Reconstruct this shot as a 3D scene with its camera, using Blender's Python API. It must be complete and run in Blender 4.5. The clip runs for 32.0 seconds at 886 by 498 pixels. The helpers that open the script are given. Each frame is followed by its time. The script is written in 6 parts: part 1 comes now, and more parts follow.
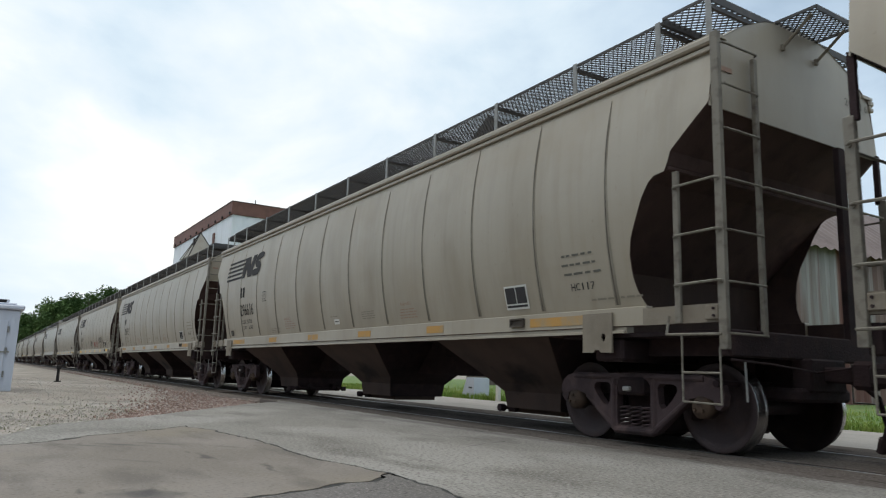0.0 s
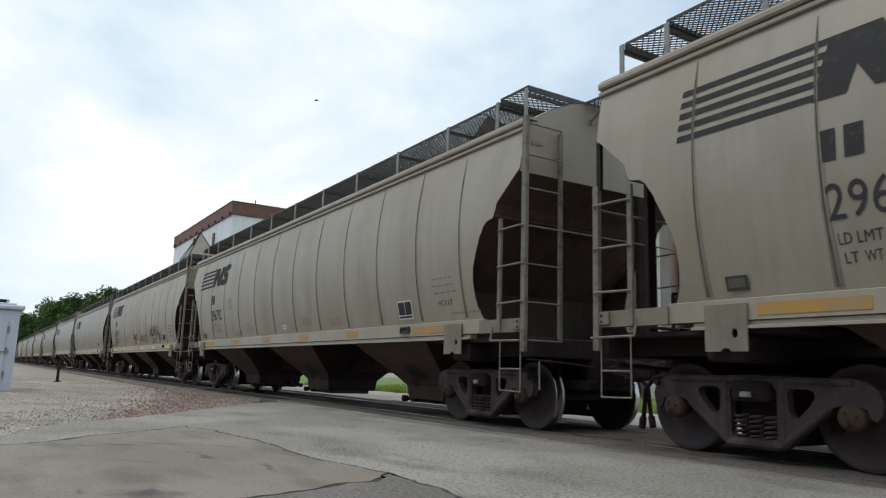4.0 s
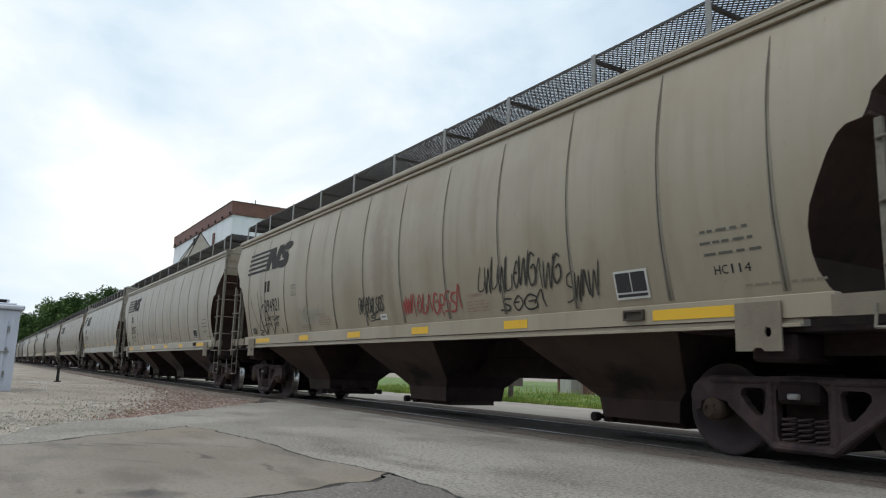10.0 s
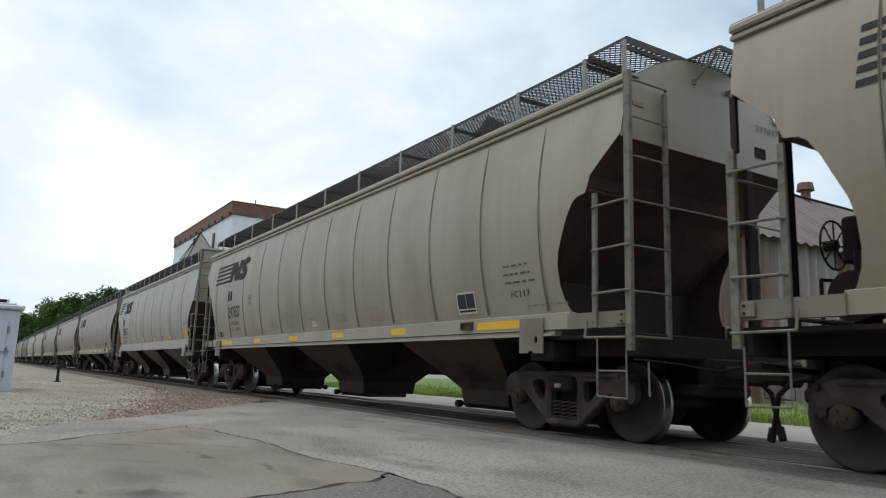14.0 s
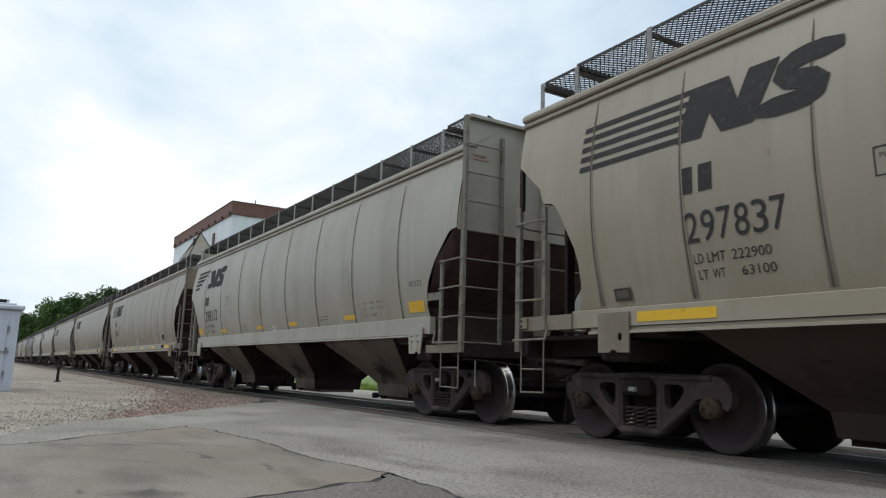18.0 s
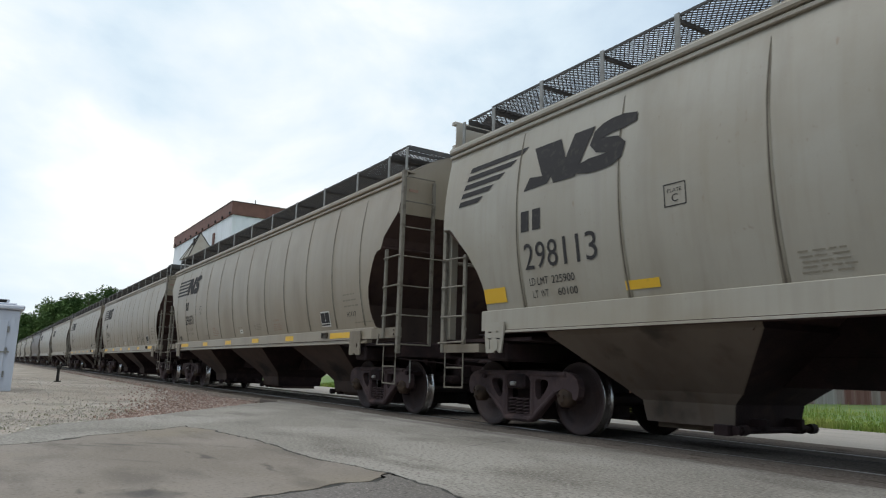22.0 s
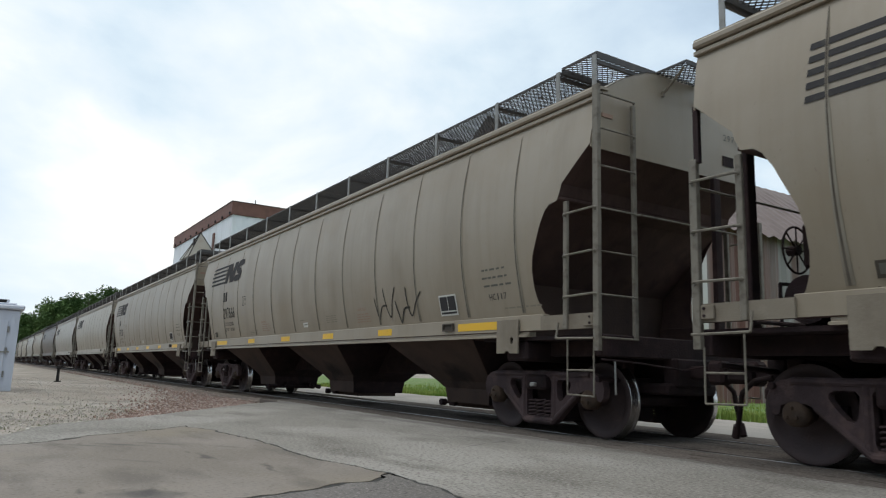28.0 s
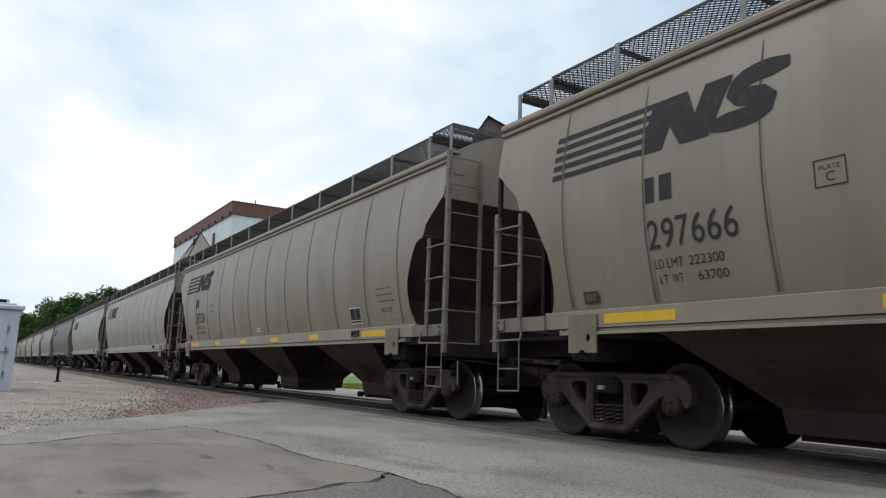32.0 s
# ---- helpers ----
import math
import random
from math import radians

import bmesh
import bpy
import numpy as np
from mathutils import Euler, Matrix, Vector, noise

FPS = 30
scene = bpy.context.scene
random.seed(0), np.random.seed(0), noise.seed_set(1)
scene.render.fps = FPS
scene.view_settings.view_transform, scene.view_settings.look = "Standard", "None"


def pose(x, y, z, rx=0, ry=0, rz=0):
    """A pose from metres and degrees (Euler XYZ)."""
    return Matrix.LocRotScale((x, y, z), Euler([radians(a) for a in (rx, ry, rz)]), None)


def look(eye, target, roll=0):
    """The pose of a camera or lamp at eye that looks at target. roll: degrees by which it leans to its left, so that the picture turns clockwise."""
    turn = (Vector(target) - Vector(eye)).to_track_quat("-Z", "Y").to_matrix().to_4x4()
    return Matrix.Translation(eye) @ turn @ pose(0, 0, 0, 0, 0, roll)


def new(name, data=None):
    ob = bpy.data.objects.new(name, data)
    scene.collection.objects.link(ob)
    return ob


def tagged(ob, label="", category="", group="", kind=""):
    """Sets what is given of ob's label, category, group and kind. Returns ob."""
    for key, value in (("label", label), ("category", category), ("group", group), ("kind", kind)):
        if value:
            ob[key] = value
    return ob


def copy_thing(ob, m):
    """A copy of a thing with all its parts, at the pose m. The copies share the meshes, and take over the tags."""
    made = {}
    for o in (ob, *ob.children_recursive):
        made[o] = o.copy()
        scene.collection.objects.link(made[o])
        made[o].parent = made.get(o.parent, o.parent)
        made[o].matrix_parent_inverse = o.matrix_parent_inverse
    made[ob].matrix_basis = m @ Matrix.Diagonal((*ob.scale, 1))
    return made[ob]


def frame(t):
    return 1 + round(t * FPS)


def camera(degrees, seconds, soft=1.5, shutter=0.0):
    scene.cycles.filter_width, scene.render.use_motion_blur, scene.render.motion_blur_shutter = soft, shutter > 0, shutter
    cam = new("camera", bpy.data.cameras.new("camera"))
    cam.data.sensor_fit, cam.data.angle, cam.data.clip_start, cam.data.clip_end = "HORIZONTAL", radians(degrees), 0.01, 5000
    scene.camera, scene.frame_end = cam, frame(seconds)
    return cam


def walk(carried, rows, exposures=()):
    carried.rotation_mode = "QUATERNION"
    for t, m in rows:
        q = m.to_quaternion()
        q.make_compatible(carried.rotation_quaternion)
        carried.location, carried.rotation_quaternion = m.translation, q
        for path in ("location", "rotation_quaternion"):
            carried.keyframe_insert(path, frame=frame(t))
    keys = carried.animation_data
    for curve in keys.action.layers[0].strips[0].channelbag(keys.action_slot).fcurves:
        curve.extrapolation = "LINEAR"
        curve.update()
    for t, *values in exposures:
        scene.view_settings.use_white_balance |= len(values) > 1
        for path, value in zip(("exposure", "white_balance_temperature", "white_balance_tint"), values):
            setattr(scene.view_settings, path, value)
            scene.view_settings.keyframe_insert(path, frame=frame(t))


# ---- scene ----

# ------------------------------------------------------------------ camera
cam = camera(63.4, 32.0, soft=1.15, shutter=0.1)
EYE = (0.0, -7.368, 0.744)
YAW, TILT, LEAN = radians(58.0), radians(9.77), 1.82
AIM = Vector((-math.sin(YAW) * math.cos(TILT), math.cos(YAW) * math.cos(TILT), math.sin(TILT)))
walk(cam, [(0.0, look(EYE, Vector(EYE) + AIM, LEAN)), (32.0, look(EYE, Vector(EYE) + AIM, LEAN))])
scene.view_settings.exposure = 0.0

# ------------------------------------------------------------------ sky and sun
SUN_ELEVATION, SUN_TURN = radians(62), radians(200)
world = bpy.data.worlds.new("overcast_sky")
scene.world = world
world.use_nodes = True
wn, wl = world.node_tree.nodes, world.node_tree.links
wn.clear()
w_out = wn.new("ShaderNodeOutputWorld")
w_bg = wn.new("ShaderNodeBackground")
w_sky = wn.new("ShaderNodeTexSky")
w_sky.sky_type, w_sky.sun_disc = "NISHITA", False
w_sky.sun_elevation, w_sky.sun_rotation = SUN_ELEVATION, SUN_TURN
w_dim = wn.new("ShaderNodeMix")
w_dim.data_type, w_dim.blend_type = "RGBA", "MULTIPLY"
w_dim.inputs[0].default_value = 1.0
w_dim.inputs[7].default_value = (0.1, 0.1, 0.1, 1)
w_co = wn.new("ShaderNodeTexCoord")
w_map = wn.new("ShaderNodeMapping")
w_map.inputs["Scale"].default_value = (1.0, 1.0, 1.9)
w_map.inputs["Location"].default_value = (0.35, 0.2, 0.1)
w_n1 = wn.new("ShaderNodeTexNoise")
w_n1.inputs["Scale"].default_value, w_n1.inputs["Detail"].default_value = 2.6, 7.0
w_n1.inputs["Roughness"].default_value = 0.52
w_n1.inputs["Distortion"].default_value = 0.25
w_ramp = wn.new("ShaderNodeValToRGB")
cr = w_ramp.color_ramp
cr.elements[0].position, cr.elements[0].color = 0.34, (0.43, 0.56, 0.71, 1)
cr.elements[1].position, cr.elements[1].color = 0.90, (1.34, 1.26, 1.13, 1)
e = cr.elements.new(0.48)
e.color = (0.61, 0.755, 0.90, 1)
e = cr.elements.new(0.60)
e.color = (0.775, 0.91, 1.01, 1)
e = cr.elements.new(0.72)
e.color = (0.96, 1.035, 1.08, 1)
# the thin bright part of the cloud cover
w_dot = wn.new("ShaderNodeVectorMath")
w_dot.operation = "DOT_PRODUCT"
BRIGHT = Vector((-0.925, 0.235, 0.325)).normalized()
w_dot.inputs[1].default_value = BRIGHT
w_hot = wn.new("ShaderNodeMapRange")
w_hot.inputs["From Min"].default_value, w_hot.inputs["From Max"].default_value = 0.915, 0.992
w_hot.inputs["To Min"].default_value, w_hot.inputs["To Max"].default_value = 0.0, 0.28
w_add = wn.new("ShaderNodeMath")
w_mix = wn.new("ShaderNodeMix")
w_mix.data_type = "RGBA"
w_mix.inputs[0].default_value = 0.93
wl.new(w_co.outputs["Generated"], w_map.inputs["Vector"])
wl.new(w_map.outputs[0], w_n1.inputs["Vector"])
wl.new(w_co.outputs["Generated"], w_dot.inputs[0])
wl.new(w_dot.outputs["Value"], w_hot.inputs["Value"])
wl.new(w_n1.outputs["Fac"], w_add.inputs[0])
wl.new(w_hot.outputs[0], w_add.inputs[1])
# the cloud cover is whiter and brighter overhead
w_sep = wn.new("ShaderNodeSeparateXYZ")
w_top = wn.new("ShaderNodeMapRange")
w_top.inputs["From Min"].default_value, w_top.inputs["From Max"].default_value = 0.55, 1.0
w_top.inputs["To Min"].default_value, w_top.inputs["To Max"].default_value = 0.0, 0.34
w_add2 = wn.new("ShaderNodeMath")
wl.new(w_co.outputs["Generated"], w_sep.inputs[0])
wl.new(w_sep.outputs["Z"], w_top.inputs["Value"])
wl.new(w_add.outputs[0], w_add2.inputs[0])
wl.new(w_top.outputs[0], w_add2.inputs[1])
wl.new(w_add2.outputs[0], w_ramp.inputs[0])
wl.new(w_sky.outputs[0], w_dim.inputs[6])
wl.new(w_dim.outputs[2], w_mix.inputs[6])
# an overcast sky is brightest overhead
w_gain = wn.new("ShaderNodeMapRange")
w_gain.inputs["From Min"].default_value, w_gain.inputs["From Max"].default_value = 0.5, 0.95
w_gain.inputs["To Min"].default_value, w_gain.inputs["To Max"].default_value = 1.0, 1.8
w_scale = wn.new("ShaderNodeVectorMath")
w_scale.operation = "SCALE"
wl.new(w_sep.outputs["Z"], w_gain.inputs["Value"])
wl.new(w_ramp.outputs[0], w_scale.inputs[0])
wl.new(w_gain.outputs[0], w_scale.inputs["Scale"])
wl.new(w_scale.outputs[0], w_mix.inputs[7])
wl.new(w_mix.outputs[2], w_bg.inputs["Color"])
w_bg.inputs["Strength"].default_value = 1.0
wl.new(w_bg.outputs[0], w_out.inputs["Surface"])
sun = new("sun", bpy.data.lights.new("sun", "SUN"))
sun.data.energy, sun.data.angle, sun.data.color = 0.6, radians(30), (1.0, 0.93, 0.82)
sun.matrix_world = look((0, 0, 60), Vector((0, 0, 60)) - Vector((math.sin(SUN_TURN) * math.cos(SUN_ELEVATION), math.cos(SUN_TURN) * math.cos(SUN_ELEVATION), math.sin(SUN_ELEVATION))))


# ------------------------------------------------------------------ materials
def material(name, base, rough=0.7, metal=0.0, vary=(), bump=0.0, bump_scale=60.0, tint=0.0, spec=0.5):
    """vary: (colour, noise scale, low, high, stretch xyz, strength) laid over the base one after another."""
    m = bpy.data.materials.new(name)
    m.use_nodes = True
    n, l = m.node_tree.nodes, m.node_tree.links
    b = n["Principled BSDF"]
    b.inputs["Roughness"].default_value, b.inputs["Metallic"].default_value = rough, metal
    b.inputs["Specular IOR Level"].default_value = spec
    co = n.new("ShaderNodeTexCoord")
    rgb = n.new("ShaderNodeRGB")
    rgb.outputs[0].default_value = (*base, 1)
    last = rgb.outputs[0]
    info = None
    if tint:
        info = n.new("ShaderNodeObjectInfo")
        r = n.new("ShaderNodeMapRange")
        r.inputs["To Min"].default_value, r.inputs["To Max"].default_value = 1 - tint, 1 + tint
        l.new(info.outputs["Random"], r.inputs["Value"])
        mx = n.new("ShaderNodeVectorMath")
        mx.operation = "SCALE"
        l.new(last, mx.inputs[0])
        l.new(r.outputs[0], mx.inputs["Scale"])
        last = mx.outputs[0]
    for colour, scale, low, high, stretch, strength in vary:
        mp = n.new("ShaderNodeMapping")
        mp.inputs["Scale"].default_value = stretch
        l.new(co.outputs["Object"], mp.inputs["Vector"])
        t = n.new("ShaderNodeTexNoise")
        t.inputs["Scale"].default_value, t.inputs["Detail"].default_value = scale, 5.0
        l.new(mp.outputs[0], t.inputs["Vector"])
        r = n.new("ShaderNodeMapRange")
        r.inputs["From Min"].default_value, r.inputs["From Max"].default_value = low, high
        r.inputs["To Max"].default_value = strength
        l.new(t.outputs["Fac"], r.inputs["Value"])
        mx = n.new("ShaderNodeMix")
        mx.data_type = "RGBA"
        l.new(r.outputs[0], mx.inputs[0])
        l.new(last, mx.inputs[6])
        mx.inputs[7].default_value = (*colour, 1)
        last = mx.outputs[2]
    l.new(last, b.inputs["Base Color"])
    if bump:
        t = n.new("ShaderNodeTexNoise")
        t.inputs["Scale"].default_value, t.inputs["Detail"].default_value = bump_scale, 4.0
        l.new(co.outputs["Object"], t.inputs["Vector"])
        bp = n.new("ShaderNodeBump")
        bp.inputs["Strength"].default_value, bp.inputs["Distance"].default_value = bump, 0.02
        l.new(t.outputs["Fac"], bp.inputs["Height"])
        l.new(bp.outputs[0], b.inputs["Normal"])
    return m


def spot(m, x, y, rx, ry, turn, colour, strength, z=0.0, rz=1.0):
    """A soft-edged stain of its own on a paved surface."""
    n, l = m.node_tree.nodes, m.node_tree.links
    base = n["Principled BSDF"].inputs["Base Color"]
    last = base.links[0].from_socket
    co = n.new("ShaderNodeTexCoord")
    mp = n.new("ShaderNodeMapping")
    mp.vector_type = "TEXTURE"
    mp.inputs["Location"].default_value = (x, y, z)
    mp.inputs["Rotation"].default_value = (0, 0, turn)
    mp.inputs["Scale"].default_value = (rx, ry, rz)
    nz = n.new("ShaderNodeTexNoise")
    nz.inputs["Scale"].default_value = 7.0
    le = n.new("ShaderNodeVectorMath")
    le.operation = "LENGTH"
    ad = n.new("ShaderNodeMath")
    r = n.new("ShaderNodeMapRange")
    r.inputs["From Min"].default_value, r.inputs["From Max"].default_value = 1.6, 0.9
    r.inputs["To Min"].default_value, r.inputs["To Max"].default_value = 0.0, strength
    mx = n.new("ShaderNodeMix")
    mx.data_type = "RGBA"
    mx.inputs[7].default_value = (*colour, 1)
    l.new(co.outputs["Object"], mp.inputs["Vector"])
    l.new(co.outputs["Object"], nz.inputs["Vector"])
    l.new(mp.outputs[0], le.inputs[0])
    l.new(le.outputs["Value"], ad.inputs[0])
    l.new(nz.outputs["Fac"], ad.inputs[1])
    l.new(ad.outputs[0], r.inputs["Value"])
    l.new(r.outputs[0], mx.inputs[0])
    l.new(last, mx.inputs[6])
    l.new(mx.outputs[2], base)


GRIME = (0.16, 0.125, 0.09)


def paint(name, base):
    return material(name, base, 0.42, 0, [
        ((base[0] * 0.72, base[1] * 0.68, base[2] * 0.60), 1.1, 0.40, 0.72, (1.0, 1.0, 0.4), 0.45),
        (GRIME, 3.0, 0.54, 0.80, (1.8, 1.0, 0.12), 0.30),
        ((base[0] * 0.55, base[1] * 0.50, base[2] * 0.42), 0.9, 0.54, 0.74, (1.2, 1.0, 0.7), 0.45),
        ((base[0] * 0.80, base[1] * 0.76, base[2] * 0.68), 7.0, 0.50, 0.72, (1.4, 1.0, 0.06), 0.35),
        ((base[0] * 0.78, base[1] * 0.70, base[2] * 0.58), 0.55, 0.50, 0.66, (1.0, 1.0, 1.6), 0.40),
        ((0.20, 0.10, 0.05), 9.0, 0.70, 0.80, (1.5, 1.0, 0.5), 0.45),
        ((0.17, 0.115, 0.075), 22.0, 0.68, 0.76, (1.0, 1.0, 0.6), 0.40),
        ((base[0] * 1.10, base[1] * 1.10, base[2] * 1.12), 0.5, 0.5, 0.7, (1, 1, 1), 0.35)], 0.04, 22.0, 0.0, 0.6)


PAINT_TAN = paint("tan_car_paint", (0.3430, 0.2985, 0.2350))
PAINT_GREY = paint("grey_car_paint", (0.3560, 0.3244, 0.2729))
PAINT_WARM = paint("warm_car_paint", (0.2960, 0.2480, 0.1880))
PAINT_STAINED = paint("rust_stained_car_paint", (0.3400, 0.2880, 0.2150))
PAINT_BROWN = paint("brown_car_paint", (0.1031, 0.0727, 0.0581))
PAINT_PALE = paint("pale_car_paint", (0.3516, 0.3172, 0.2725))
for x, rx, z, rz, strength in ((-0.10, 0.30, 2.7, 1.5, 0.55), (0.35, 0.16, 2.4, 1.2, 0.5), (-6.6, 0.10, 2.9, 0.9, 0.45), (2.9, 0.14, 3.2, 0.8, 0.35), (-2.6, 0.10, 3.3, 0.7, 0.35), (5.3, 0.2, 2.0, 0.5, 0.3)):
    spot(PAINT_STAINED, x, -1.58, rx, 1.5, 0.0, (0.205, 0.150, 0.100), strength, z, rz)
# grime of the underframe; also the painted shade on bay ends and ladder flange
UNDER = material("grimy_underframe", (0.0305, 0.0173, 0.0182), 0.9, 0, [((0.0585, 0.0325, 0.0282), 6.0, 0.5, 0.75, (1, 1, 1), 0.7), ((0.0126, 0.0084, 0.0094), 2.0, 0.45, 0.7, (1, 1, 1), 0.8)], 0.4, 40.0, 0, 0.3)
# dirty brown, darkened further in place of the shade under the car ends
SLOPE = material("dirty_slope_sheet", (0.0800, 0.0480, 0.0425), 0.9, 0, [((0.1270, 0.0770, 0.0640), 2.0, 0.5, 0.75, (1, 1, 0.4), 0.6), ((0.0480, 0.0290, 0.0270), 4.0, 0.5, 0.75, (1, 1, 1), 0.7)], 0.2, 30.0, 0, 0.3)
BAYPALE = material("pale_dusty_hopper_paint", (0.1560, 0.1210, 0.0960), 0.85, 0, [((0.0980, 0.0720, 0.0570), 1.3, 0.45, 0.7, (1, 1, 0.5), 0.7), ((0.0310, 0.0241, 0.0204), 1.1, 0.60, 0.72, (1, 1, 1), 0.8), ((0.0992, 0.0631, 0.0421), 4.0, 0.58, 0.75, (1, 1, 0.3), 0.5)], 0.1, 30.0, 0, 0.3)
BAY = material("dusty_hopper_steel", (0.0700, 0.0440, 0.0350), 0.85, 0, [((0.0450, 0.0310, 0.0270), 1.6, 0.48, 0.70, (1, 1, 0.6), 0.7), ((0.0960, 0.0620, 0.0470), 3.5, 0.55, 0.8, (1, 1, 0.3), 0.6), ((0.0301, 0.0193, 0.0203), 5.0, 0.66, 0.74, (1, 1, 1), 0.7)], 0.2, 30.0, 0, 0.3)
for m in (BAY, BAYPALE):
    spot(m, 0.05, -0.95, 0.42, 0.6, 0.0, (0.014, 0.011, 0.010), 0.85, 0.72, 0.20)
    spot(m, -0.25, -0.75, 0.20, 0.5, 0.0, (0.018, 0.013, 0.012), 0.7, 0.55, 0.10)
CAST = material("cast_truck_steel", (0.0650, 0.0420, 0.0430), 0.85, 0, [((0.1080, 0.0670, 0.0610), 8.0, 0.5, 0.75, (1, 1, 1), 0.7), ((0.0200, 0.0126, 0.0137), 3.0, 0.5, 0.7, (1, 1, 1), 0.7)], 0.5, 50.0, 0.15, 0.35)
WHEEL = material("rusty_wheel_steel", (0.0440, 0.0285, 0.0285), 0.7, 0, [((0.0740, 0.0430, 0.0370), 5.0, 0.5, 0.75, (1, 1, 1), 0.6)], 0.3, 40.0, 0.15, 0.4)
BEARING = material("rusty_tan_bearing", (0.0675, 0.0421, 0.0281), 0.8, 0, [((0.0253, 0.0181, 0.0152), 7.0, 0.45, 0.7, (1, 1, 1), 0.8)], 0.3, 40.0, 0.25, 0.3)
# pale colour for the light that glints off the bolster ends
GLINTSTEEL = material("worn_pale_steel", (0.42, 0.40, 0.38), 0.5, 0.0, [((0.16, 0.13, 0.11), 14.0, 0.45, 0.7, (1, 1, 1), 0.8)])
TREAD = material("polished_tread", (0.55, 0.53, 0.52), 0.26, 1.0, [((0.12, 0.105, 0.10), 6.0, 0.5, 0.8, (1, 1, 1), 0.6)])
GALV = material("galvanised_steel", (0.27, 0.265, 0.25), 0.5, 0.35, [((0.15, 0.135, 0.115), 8.0, 0.45, 0.75, (1, 1, 1), 0.7)], 0.15, 60.0)
GRATE = material("dark_grating", (0.060, 0.057, 0.056), 0.65, 0.2, [((0.12, 0.10, 0.085), 5.0, 0.5, 0.75, (1, 1, 1), 0.6)])
DIRTY = material("grime_coated_paint", (0.205, 0.172, 0.130), 0.75, 0, [((0.13, 0.100, 0.073), 3.0, 0.45, 0.7, (1, 1, 0.5), 0.7), ((0.26, 0.225, 0.175), 7.0, 0.55, 0.75, (1, 1, 1), 0.5)], 0.15, 40.0)
LADDER = material("worn_ladder_paint", (0.1791, 0.1578, 0.1254), 0.65, 0, [((0.0731, 0.0543, 0.0394), 9.0, 0.5, 0.72, (1, 1, 1), 0.8)], 0.2, 60.0)
SEAM = material("dark_weld_seam", (0.060, 0.047, 0.035), 0.85, 0, [((0.175, 0.150, 0.115), 2.2, 0.54, 0.72, (1, 1, 0.6), 0.7), ((0.055, 0.043, 0.033), 5.0, 0.55, 0.7, (1, 1, 0.5), 0.8)])
SEAMSIDE = material("rust_stained_seam_edge", (0.150, 0.125, 0.092), 0.75, 0, [((0.265, 0.236, 0.185), 2.0, 0.42, 0.62, (1, 1, 0.5), 0.9)])
BLACK = material("faded_black_stencil", (0.050, 0.047, 0.048), 0.85, 0, [((0.12, 0.108, 0.09), 14.0, 0.55, 0.8, (1, 1, 1), 0.5)], 0, 60, 0, 0.15)
FAINT = material("worn_away_stencil", (0.225, 0.195, 0.15), 0.75)
STENCIL = material("small_dark_stencil", (0.105, 0.098, 0.08), 0.7)
REDPAINT = material("red_spray", (0.33, 0.055, 0.045), 0.7, 0, [((0.30, 0.22, 0.18), 10.0, 0.5, 0.8, (1, 1, 1), 0.5)])
REDFAINT = material("faded_red_stencil", (0.315, 0.20, 0.15), 0.75)
PALEPAINT = material("pale_green_spray", (0.36, 0.365, 0.315), 0.7, 0, [((0.27, 0.24, 0.19), 6.0, 0.45, 0.65, (1, 1, 1), 0.9)])
SPRAY = material("grey_black_spray", (0.048, 0.044, 0.040), 0.8, 0, [((0.19, 0.17, 0.14), 9.0, 0.52, 0.78, (1, 1, 1), 0.6)], 0, 60, 0, 0.2)
YELLOW = material("yellow_reflective", (0.72, 0.42, 0.025), 0.45, 0, [((0.30, 0.17, 0.04), 8.0, 0.60, 0.8, (1, 1, 1), 0.6)])
ORANGE = material("faded_orange_reflective", (0.42, 0.225, 0.055), 0.6, 0, [((0.30, 0.23, 0.14), 5.0, 0.50, 0.66, (1, 1, 1), 0.8)])
WHITE = material("white_card", (0.62, 0.61, 0.57), 0.6)
RAIL = material("rail_steel", (0.10, 0.075, 0.058), 0.55, 0.5, [((0.16, 0.11, 0.08), 4.0, 0.5, 0.75, (0.3, 1, 1), 0.6)])
RAILTOP = material("polished_rail_head", (0.20, 0.19, 0.185), 0.38, 1.0)
CONCRETE = material("worn_concrete", (0.1682, 0.1453, 0.1229), 0.92, 0, [
    ((0.2118, 0.1863, 0.1630), 0.9, 0.42, 0.62, (0.8, 1, 1), 0.85), ((0.1900, 0.1619, 0.1245), 0.6, 0.5, 0.66, (1, 1, 1), 0.7), ((0.1091, 0.0940, 0.0804), 1.9, 0.52, 0.70, (0.55, 1.2, 1), 0.75),
    ((0.0808, 0.0711, 0.0642), 30.0, 0.54, 0.66, (1, 1, 1), 0.45), ((0.2668, 0.2449, 0.2248), 46.0, 0.60, 0.70, (1, 1, 1), 0.6),
    ((0.0485, 0.0433, 0.0401), 3.4, 0.64, 0.72, (0.4, 1.2, 1), 0.7)], 0.15, 55.0, 0.04, 0.3)
